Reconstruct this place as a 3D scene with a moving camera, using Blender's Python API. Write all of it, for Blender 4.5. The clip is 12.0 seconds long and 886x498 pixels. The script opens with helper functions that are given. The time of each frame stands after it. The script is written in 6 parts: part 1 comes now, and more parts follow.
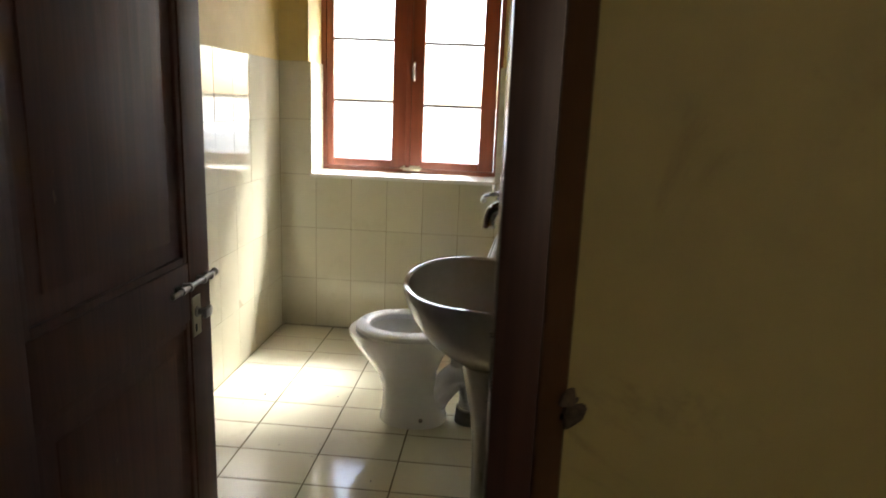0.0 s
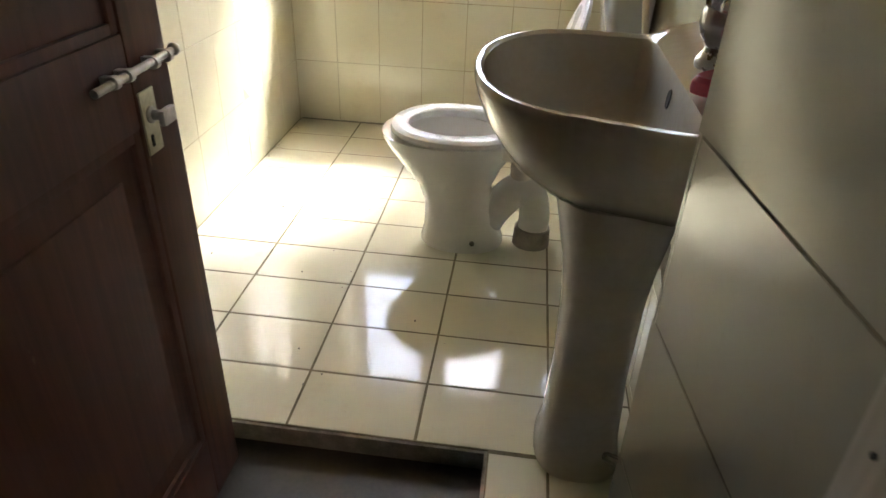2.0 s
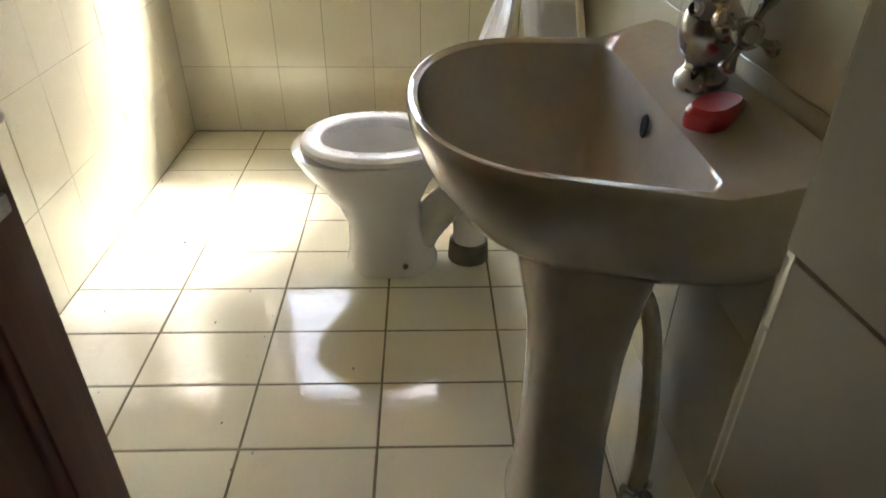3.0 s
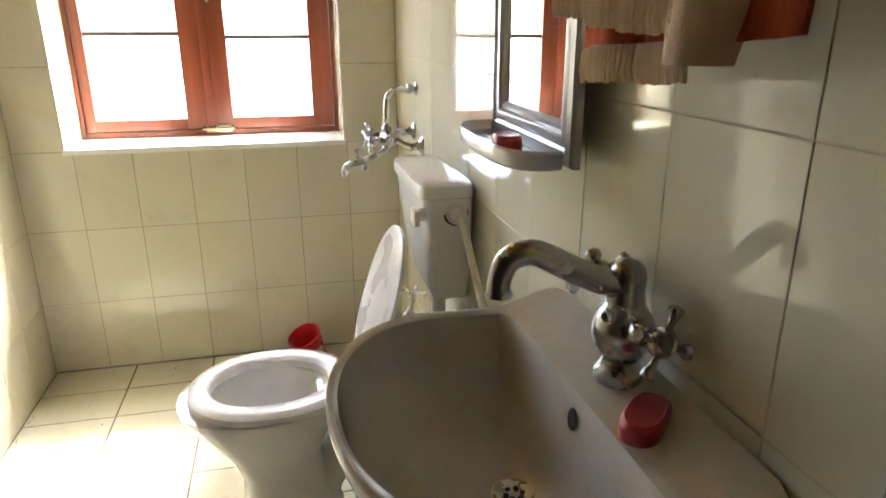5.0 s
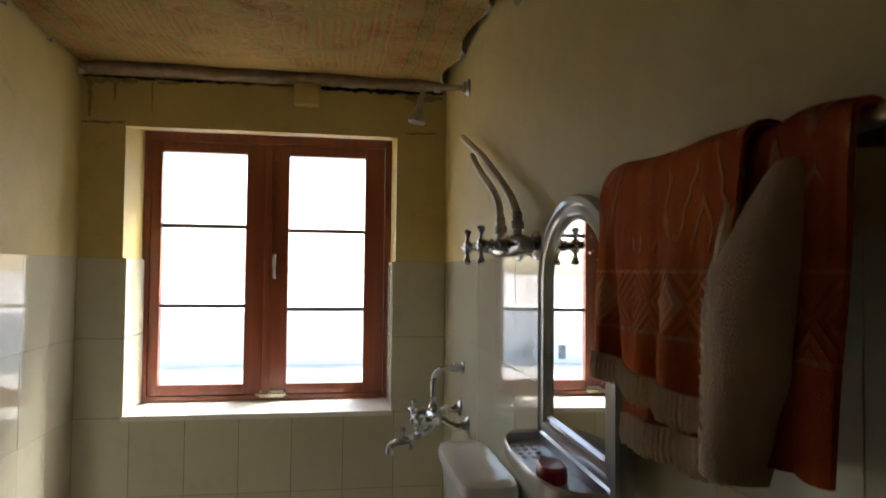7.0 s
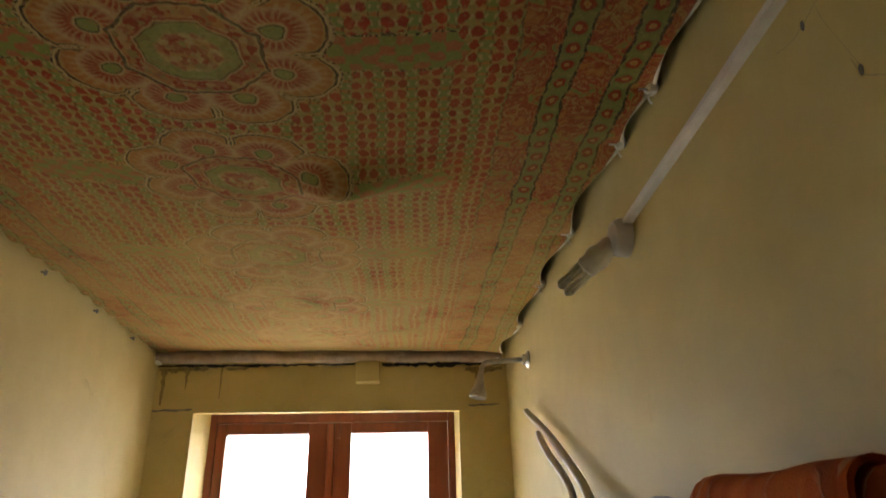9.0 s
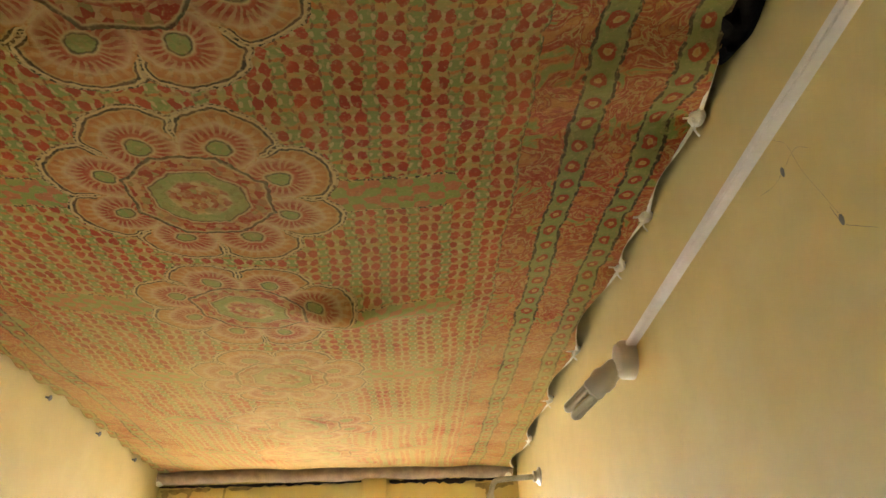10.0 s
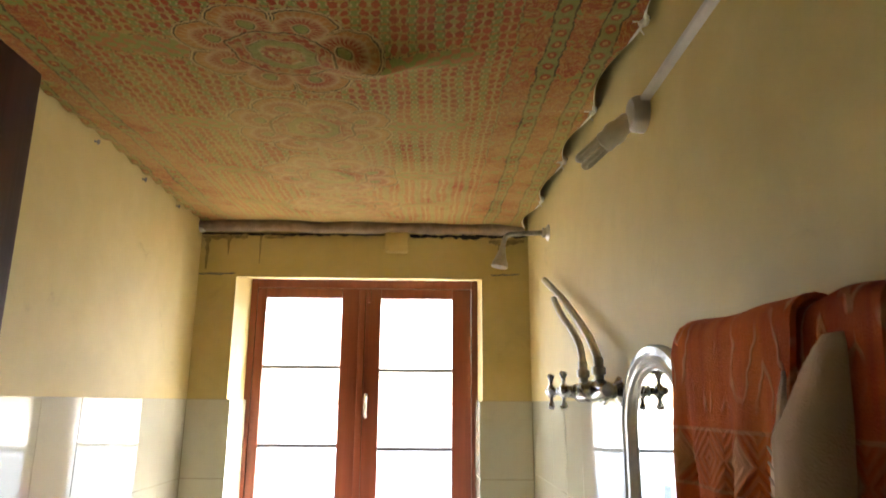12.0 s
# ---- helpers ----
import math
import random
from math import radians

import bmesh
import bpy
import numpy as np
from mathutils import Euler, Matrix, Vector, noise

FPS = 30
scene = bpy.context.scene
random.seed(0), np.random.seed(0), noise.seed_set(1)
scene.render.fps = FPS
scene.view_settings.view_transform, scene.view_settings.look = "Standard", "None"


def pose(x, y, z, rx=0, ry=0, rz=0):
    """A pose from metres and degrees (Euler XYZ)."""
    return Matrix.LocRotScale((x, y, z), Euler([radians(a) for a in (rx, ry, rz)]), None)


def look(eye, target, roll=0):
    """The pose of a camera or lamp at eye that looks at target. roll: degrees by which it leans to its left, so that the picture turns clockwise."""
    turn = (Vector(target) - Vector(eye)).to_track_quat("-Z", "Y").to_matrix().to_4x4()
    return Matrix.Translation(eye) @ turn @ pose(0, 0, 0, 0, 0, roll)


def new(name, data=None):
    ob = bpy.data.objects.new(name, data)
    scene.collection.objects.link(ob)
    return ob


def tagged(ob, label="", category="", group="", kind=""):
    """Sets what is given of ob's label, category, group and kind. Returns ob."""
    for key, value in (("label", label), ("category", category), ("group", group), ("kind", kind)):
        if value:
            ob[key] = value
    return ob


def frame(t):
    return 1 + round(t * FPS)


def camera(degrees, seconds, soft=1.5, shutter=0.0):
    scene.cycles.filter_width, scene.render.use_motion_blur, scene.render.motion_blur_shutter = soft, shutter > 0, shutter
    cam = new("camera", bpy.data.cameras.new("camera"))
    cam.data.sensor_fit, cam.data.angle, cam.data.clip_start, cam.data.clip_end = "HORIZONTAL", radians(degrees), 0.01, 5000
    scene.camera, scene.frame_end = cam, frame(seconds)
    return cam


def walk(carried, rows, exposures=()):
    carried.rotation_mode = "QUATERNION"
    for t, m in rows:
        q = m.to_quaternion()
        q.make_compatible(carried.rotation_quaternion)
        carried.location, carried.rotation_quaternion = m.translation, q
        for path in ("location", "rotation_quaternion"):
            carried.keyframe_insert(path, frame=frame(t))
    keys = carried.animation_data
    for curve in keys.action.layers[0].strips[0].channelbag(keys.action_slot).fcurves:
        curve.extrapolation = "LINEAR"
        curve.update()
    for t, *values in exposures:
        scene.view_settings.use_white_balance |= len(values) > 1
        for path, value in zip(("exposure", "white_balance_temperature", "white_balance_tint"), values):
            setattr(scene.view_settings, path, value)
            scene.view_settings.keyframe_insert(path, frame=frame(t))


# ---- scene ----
cam = camera(68.1, 12.0, shutter=0.3)
PATH = [
    (0, (0.29, 0.107, 1.3), (0.127, 2.053, 0.866), 2.3),
    (0.5, (0.219, 0.262, 1.241), (-0.063, 2.133, 0.595), 2.5),
    (1, (0.223, 0.466, 1.192), (-0.204, 2.231, 0.355), 1.8),
    (1.5, (0.194, 0.551, 1.169), (-0.127, 2.278, 0.213), 2.8),
    (2, (0.135, 0.661, 1.141), (-0.054, 2.366, 0.112), 2.3),
    (2.5, (0.113, 0.815, 1.126), (0.009, 2.488, 0.035), 0.9),
    (2.8, (0.088, 0.882, 1.135), (0.114, 2.551, 0.035), 1.5),
    (3, (0.079, 0.912, 1.149), (0.136, 2.591, 0.067), 0.7),
    (3.2, (0.077, 0.952, 1.156), (0.164, 2.654, 0.11), 0.3),
    (4.8, (0.034, 1.027, 1.288), (0.464, 2.853, 0.594), -0.1),
    (5, (0.033, 1.032, 1.301), (0.473, 2.878, 0.672), -0.1),
    (5.5, (0.04, 1.042, 1.332), (0.505, 2.924, 0.837), -0.2),
    (6, (0.043, 1.043, 1.368), (0.561, 2.951, 1.065), 0.5),
    (6.5, (0.035, 1.038, 1.415), (0.515, 2.974, 1.275), 0.7),
    (7, (0.031, 1.011, 1.451), (0.352, 2.984, 1.521), 0.6),
    (7.2, (0.02, 1.007, 1.479), (0.314, 2.981, 1.614), 0.5),
    (8.8, (0.034, 1.021, 1.518), (0.178, 2.873, 2.26), -1.2),
    (9, (0.035, 1.015, 1.537), (0.163, 2.842, 2.339), -1.4),
    (9.5, (0.039, 0.995, 1.562), (0.152, 2.75, 2.514), -2.0),
    (10, (0.044, 0.976, 1.579), (0.148, 2.668, 2.642), -2.3),
    (10.5, (0.04, 0.975, 1.573), (0.14, 2.667, 2.634), -2.2),
    (11, (0.03, 0.987, 1.54), (0.118, 2.773, 2.437), -1.1),
    (11.5, (0.025, 0.981, 1.507), (0.099, 2.857, 2.195), -0.3),
    (12, (0.033, 0.918, 1.483), (0.082, 2.864, 1.94), 0.4),
]
EXPOSURE = [(0.0, 3.53), (0.5, 3.97), (1.0, 4.25), (1.5, 4.35), (2.5, 4.23), (4.8, 4.41), (5.5, 4.3), (6.0, 3.71), (6.5, 3.21), (7.2, 2.42), (8.8, 3.55), (9.0, 3.75), (9.5, 4.45), (10.0, 5.23), (10.5, 5.7), (11.0, 5.66), (11.5, 5.16), (12.0, 4.25)]
walk(cam, [(t, look(eye, target, roll)) for t, eye, target, roll in PATH], EXPOSURE)

# ---- world, sun ----
SUN_DIR = Vector((-0.56, -1.0, -1.45)).normalized()
world = bpy.data.worlds.new("sky")
scene.world = world
world.use_nodes = True
wn = world.node_tree.nodes
wl = world.node_tree.links
sky = wn.new("ShaderNodeTexSky")
sky.sky_type, sky.sun_disc = "NISHITA", False
sky.sun_elevation = math.asin(-SUN_DIR.z)
sky.sun_rotation = math.atan2(-SUN_DIR.x, -SUN_DIR.y)
sky.air_density, sky.dust_density = 1.0, 2.5
wl.new(sky.outputs[0], wn["Background"].inputs[0])
wn["Background"].inputs[1].default_value = 0.15
sun = new("sun", bpy.data.lights.new("sun", "SUN"))
sun.data.energy, sun.data.angle, sun.data.color = 2.0, radians(13), (1.0, 0.965, 0.91)
sun.matrix_basis = look((0, 0, 0), SUN_DIR) @ Matrix.Identity(4)
sun.location = (1.5, 9.0, 9.0)


# ---- materials ----
class Nodes:
    """Short hand for building a node material."""

    def __init__(self, name):
        self.mat = bpy.data.materials.new(name)
        self.mat.use_nodes = True
        self.t = self.mat.node_tree
        self.bsdf = self.t.nodes["Principled BSDF"]
        self.co = self.t.nodes.new("ShaderNodeTexCoord").outputs["Object"]
        self.geo = self.t.nodes.new("ShaderNodeNewGeometry").outputs["Position"]

    def put(self, sock, v):
        if isinstance(v, (int, float)):
            sock.default_value = v
        elif isinstance(v, (tuple, list)):
            sock.default_value = (*v, 1.0) if len(v) == 3 and sock.type == "RGBA" else v
        else:
            self.t.links.new(v, sock)

    def math(self, op, a, b=0.0, c=0.0):
        n = self.t.nodes.new("ShaderNodeMath")
        n.operation = op
        for i, v in enumerate((a, b, c)):
            self.put(n.inputs[i], v)
        return n.outputs[0]

    def mix(self, f, a, b):
        n = self.t.nodes.new("ShaderNodeMix")
        n.data_type = "RGBA"
        self.put(n.inputs[0], f)
        self.put(n.inputs[6], a)
        self.put(n.inputs[7], b)
        return n.outputs[2]

    def noise(self, scale, detail=4.0, rough=0.55, vec=None, dist=0.0):
        n = self.t.nodes.new("ShaderNodeTexNoise")
        n.inputs["Scale"].default_value, n.inputs["Detail"].default_value = scale, detail
        n.inputs["Roughness"].default_value, n.inputs["Distortion"].default_value = rough, dist
        self.put(n.inputs["Vector"], vec if vec is not None else self.co)
        return n.outputs["Fac"]

    def stretch(self, vec, s):
        n = self.t.nodes.new("ShaderNodeMapping")
        self.put(n.inputs[0], vec)
        n.inputs["Scale"].default_value = s
        return n.outputs[0]

    def ramp(self, f, stops):
        n = self.t.nodes.new("ShaderNodeValToRGB")
        e = n.color_ramp.elements
        while len(e) < len(stops):
            e.new(0.5)
        for k, (p, c) in zip(e, stops):
            k.position, k.color = p, ((c, c, c, 1.0) if isinstance(c, (int, float)) else (*c, 1.0))
        self.put(n.inputs[0], f)
        return n.outputs[0]

    def random(self):
        return self.t.nodes.new("ShaderNodeObjectInfo").outputs["Random"]

    def xyz(self, vec):
        n = self.t.nodes.new("ShaderNodeSeparateXYZ")
        self.put(n.inputs[0], vec)
        return n.outputs

    def step(self, lo, hi, v):
        n = self.t.nodes.new("ShaderNodeMapRange")
        n.interpolation_type = "SMOOTHSTEP"
        self.put(n.inputs[0], v)
        n.inputs[1].default_value, n.inputs[2].default_value = lo, hi
        return n.outputs[0]

    def done(self, base=None, rough=None, metal=None, bump=None, strength=0.2, dist=0.002, **extra):
        if base is not None:
            self.put(self.bsdf.inputs["Base Color"], base)
        if rough is not None:
            self.put(self.bsdf.inputs["Roughness"], rough)
        if metal is not None:
            self.put(self.bsdf.inputs["Metallic"], metal)
        if bump is not None:
            n = self.t.nodes.new("ShaderNodeBump")
            n.inputs["Strength"].default_value, n.inputs["Distance"].default_value = strength, dist
            self.put(n.inputs["Height"], bump)
            self.t.links.new(n.outputs[0], self.bsdf.inputs["Normal"])
        for k, v in extra.items():
            self.put(self.bsdf.inputs[k.replace("_", " ")], v)
        return self.mat


def mottled(name, dark, light, rough=(0.3, 0.5), scale=9.0, fine=120.0, metal=0.0, strength=0.15, dist=0.001, **extra):
    """A plain surface with two scales of variation in colour, gloss and relief."""
    m = Nodes(name)
    big, small = m.noise(scale, 5), m.noise(fine, 3)
    f = m.math("ADD", m.math("MULTIPLY", big, 0.75), m.math("MULTIPLY", small, 0.25))
    f = m.step(0.3, 0.7, f)
    r = m.math("MULTIPLY_ADD", big, rough[1] - rough[0], rough[0])
    return m.done(m.mix(f, dark, light), r, metal, m.math("ADD", big, m.math("MULTIPLY", small, 0.5)), strength, dist, **extra)


def tile_material(name, dark, light, rough, wave, ior=1.62):
    m = Nodes(name)
    big = m.noise(2.3, 4, vec=m.geo)
    f = m.math("ADD", m.math("MULTIPLY", m.random(), 0.55), m.math("MULTIPLY", big, 0.45))
    dirt = m.step(0.56, 0.78, m.noise(5.5, 7, 0.65, vec=m.geo))
    speck = m.step(0.66, 0.74, m.noise(70, 2, vec=m.geo))
    col = m.mix(f, dark, light)
    col = m.mix(m.math("MULTIPLY", dirt, 0.35), col, (0.40, 0.33, 0.20))
    col = m.mix(m.math("MULTIPLY", speck, 0.10), col, (0.28, 0.22, 0.14))
    r = m.math("ADD", m.math("MULTIPLY", m.noise(14, 5, vec=m.geo), 0.06), m.math("MULTIPLY_ADD", dirt, 0.10, rough))
    return m.done(col, r, 0.0, m.math("ADD", m.noise(7, 2, vec=m.geo), m.math("MULTIPLY", m.noise(60, 2, vec=m.geo), 0.05)), wave, 0.004, IOR=ior)


def paint_material(name, dark, light, soot):
    m = Nodes(name)
    big, mid, fine = m.noise(1.7, 5, vec=m.geo), m.noise(11, 6, 0.6, vec=m.geo), m.noise(160, 3, vec=m.geo)
    col = m.mix(m.step(0.3, 0.72, m.math("ADD", m.math("MULTIPLY", big, 0.6), m.math("MULTIPLY", mid, 0.4))), dark, light)
    stain = m.step(0.60, 0.74, m.noise(3.1, 8, 0.7, vec=m.geo, dist=1.2))
    col = m.mix(m.math("MULTIPLY", stain, 0.5), col, soot)
    relief = m.math("ADD", m.math("MULTIPLY", mid, 0.8), m.math("MULTIPLY", fine, 0.12))
    return m.done(col, m.math("MULTIPLY_ADD", mid, 0.2, 0.55), 0.0, relief, 0.35, 0.004)


def wood_material(name, dark, light, worn, rough, grain=(3, 3, 30), axis="z"):
    m = Nodes(name)
    s = {"z": (38, 38, 1.6), "x": (1.6, 38, 38), "y": (38, 1.6, 38)}[axis]
    g = m.noise(1.0, 6, 0.6, vec=m.stretch(m.geo, s), dist=0.6)
    big = m.noise(4.0, 5, vec=m.geo)
    col = m.mix(m.step(0.3, 0.75, g), dark, light)
    chips = m.step(0.66, 0.72, m.noise(26, 5, 0.7, vec=m.stretch(m.geo, tuple(max(0.25, v / 38) for v in s))))
    col = m.mix(m.math("MULTIPLY", chips, 0.55), col, worn)
    r = m.math("MULTIPLY_ADD", big, 0.25, rough)
    return m.done(col, r, 0.0, m.math("ADD", g, m.math("MULTIPLY", big, 0.5)), 0.35, 0.002)


M_TILE_W = tile_material("cream_wall_tile", (0.55, 0.52, 0.392), (0.635, 0.605, 0.472), 0.025, 0.02)
# reveal tile: the wall tile's cream made darker
M_TILE_R = tile_material("darker_reveal_tile", (0.35, 0.325, 0.25), (0.43, 0.40, 0.31), 0.045, 0.03, 1.47)
M_TILE_F = tile_material("cream_floor_tile", (0.60, 0.575, 0.455), (0.69, 0.665, 0.545), 0.065, 0.016, 1.50)
M_GROUT = mottled("grey_grout", (0.10, 0.085, 0.06), (0.24, 0.21, 0.14), (0.8, 0.95), 12, 200, strength=0.4)
M_GROUT_W = mottled("pale_grout", (0.40, 0.365, 0.26), (0.56, 0.52, 0.40), (0.8, 0.95), 12, 200, strength=0.4)
M_GROUT_F = mottled("brown_stained_grout", (0.24, 0.205, 0.13), (0.38, 0.335, 0.23), (0.8, 0.95), 12, 200, strength=0.4)
M_SILL = mottled("white_marble", (0.66, 0.65, 0.60), (0.80, 0.79, 0.75), (0.18, 0.32), 6, 60, strength=0.05)
M_PAINT = paint_material("yellow_wall_paint", (0.53, 0.41, 0.155), (0.63, 0.505, 0.22), (0.33, 0.24, 0.10))
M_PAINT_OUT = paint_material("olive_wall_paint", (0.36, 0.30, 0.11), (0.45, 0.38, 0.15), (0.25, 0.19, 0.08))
M_MARGIN = paint_material("brown_margin_paint", (0.17, 0.085, 0.038), (0.25, 0.13, 0.06), (0.09, 0.05, 0.03))
# unseen walls kept dark so less light bounces through the doorway
M_BACK = paint_material("dark_unseen_paint", (0.10, 0.08, 0.045), (0.16, 0.13, 0.07), (0.06, 0.05, 0.03))
M_BOUNCE = paint_material("ochre_bounce_paint", (0.48, 0.38, 0.27), (0.58, 0.47, 0.34), (0.3, 0.24, 0.16))
M_ROUGH = paint_material("bare_plaster", (0.30, 0.27, 0.22), (0.45, 0.41, 0.34), (0.10, 0.08, 0.06))
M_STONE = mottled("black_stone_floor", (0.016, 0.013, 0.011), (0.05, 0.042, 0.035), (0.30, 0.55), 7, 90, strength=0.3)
M_STEP = mottled("grey_cement_edge", (0.16, 0.145, 0.12), (0.32, 0.29, 0.24), (0.6, 0.85), 20, 180, strength=0.5, dist=0.003)
M_DOOR = wood_material("dark_door_wood", (0.058, 0.020, 0.013), (0.105, 0.038, 0.024), (0.20, 0.12, 0.07), 0.42)
M_JAMB = wood_material("dark_jamb_wood", (0.045, 0.020, 0.014), (0.085, 0.038, 0.025), (0.28, 0.22, 0.15), 0.26)
M_SKIN = wood_material("worn_cream_paint", (0.27, 0.225, 0.165), (0.54, 0.475, 0.385), (0.06, 0.035, 0.025), 0.20)
M_WINDOW = wood_material("red_window_wood", (0.155, 0.034, 0.016), (0.215, 0.054, 0.024), (0.26, 0.10, 0.05), 0.25)
M_BEAM = wood_material("old_beam_wood", (0.025, 0.016, 0.011), (0.06, 0.04, 0.028), (0.10, 0.07, 0.05), 0.6, axis="x")
M_MUNTIN = mottled("grey_glazing_bar", (0.05, 0.042, 0.04), (0.10, 0.085, 0.075), (0.45, 0.6), 15, 120)
M_PORC = mottled("white_porcelain", (0.73, 0.72, 0.70), (0.80, 0.79, 0.775), (0.05, 0.11), 5, 70, strength=0.03, Coat_Weight=0.3, Coat_Roughness=0.05)
M_BASIN = mottled("aged_basin_porcelain", (0.53, 0.485, 0.415), (0.64, 0.605, 0.55), (0.05, 0.12), 4, 60, strength=0.03, Coat_Weight=0.3, Coat_Roughness=0.05)
M_SEAT = mottled("white_seat_plastic", (0.70, 0.70, 0.73), (0.78, 0.78, 0.81), (0.22, 0.34), 6, 80, strength=0.03)
M_CHROME = mottled("worn_chrome", (0.42, 0.42, 0.43), (0.60, 0.60, 0.61), (0.16, 0.36), 22, 160, metal=1.0, strength=0.06)
M_BRASS = mottled("aged_brass", (0.45, 0.42, 0.30), (0.68, 0.65, 0.50), (0.25, 0.5), 30, 160, metal=1.0, strength=0.1)
M_STEEL = mottled("dull_steel", (0.33, 0.31, 0.28), (0.55, 0.53, 0.50), (0.25, 0.45), 26, 180, metal=1.0, strength=0.12)
M_GREY = mottled("grey_mirror_plastic", (0.56, 0.55, 0.56), (0.68, 0.67, 0.68), (0.10, 0.22), 8, 90, metal=0.15, strength=0.05)
M_PVC = mottled("cream_plastic", (0.60, 0.56, 0.46), (0.72, 0.68, 0.58), (0.3, 0.45), 9, 90, strength=0.06)
M_WATER = mottled("bowl_water", (0.20, 0.205, 0.21), (0.27, 0.275, 0.28), (0.02, 0.05), 6, 60, strength=0.02)
M_WHITE = mottled("white_plastic", (0.62, 0.59, 0.56), (0.74, 0.71, 0.68), (0.3, 0.45), 9, 90, strength=0.06)
M_HOSE = mottled("cream_hose", (0.50, 0.46, 0.36), (0.64, 0.59, 0.48), (0.35, 0.5), 20, 120, strength=0.1)
M_RUBBER = mottled("grey_collar", (0.11, 0.10, 0.095), (0.19, 0.18, 0.165), (0.5, 0.7), 20, 120)
M_COLLAR = mottled("grey_cement_collar", (0.17, 0.155, 0.14), (0.27, 0.25, 0.225), (0.7, 0.9), 20, 120, strength=0.3)
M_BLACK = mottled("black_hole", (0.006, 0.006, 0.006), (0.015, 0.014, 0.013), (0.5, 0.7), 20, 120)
M_REDP = mottled("red_plastic", (0.52, 0.012, 0.018), (0.62, 0.022, 0.03), (0.22, 0.36), 9, 90, strength=0.05)
M_SOAP = mottled("red_soap", (0.42, 0.035, 0.055), (0.54, 0.065, 0.085), (0.28, 0.45), 14, 70, strength=0.25, dist=0.002, Subsurface_Weight=0.1)
M_LABEL = mottled("pale_label", (0.60, 0.55, 0.52), (0.72, 0.67, 0.62), (0.4, 0.5), 30, 120)
M_OUT_WALL = paint_material("white_limewash", (0.80, 0.79, 0.77), (0.86, 0.85, 0.83), (0.55, 0.52, 0.46))
M_OUT_GLASS = mottled("dark_far_window", (0.10, 0.11, 0.12), (0.22, 0.23, 0.24), (0.2, 0.4), 3, 30)
M_EARTH = mottled("pale_dry_earth", (0.52, 0.47, 0.40), (0.66, 0.61, 0.54), (0.85, 0.95), 0.7, 14, strength=0.5, dist=0.02)


def glass_material():
    m = Nodes("window_glass")
    smear = m.math("MULTIPLY", m.step(0.5, 0.8, m.noise(9, 6, 0.7)), 0.05)
    return m.done((0.97, 0.98, 0.98), smear, 0.0, Transmission_Weight=1.0, IOR=1.45)


def mirror_material():
    m = Nodes("mirror_silver")
    spots = m.step(0.62, 0.7, m.noise(55, 5, 0.7))
    return m.done(m.mix(m.math("MULTIPLY", spots, 0.25), (0.86, 0.88, 0.88), (0.45, 0.42, 0.40)), m.math("MULTIPLY_ADD", spots, 0.25, 0.015), 1.0)


M_GLASS, M_MIRROR = glass_material(), mirror_material()


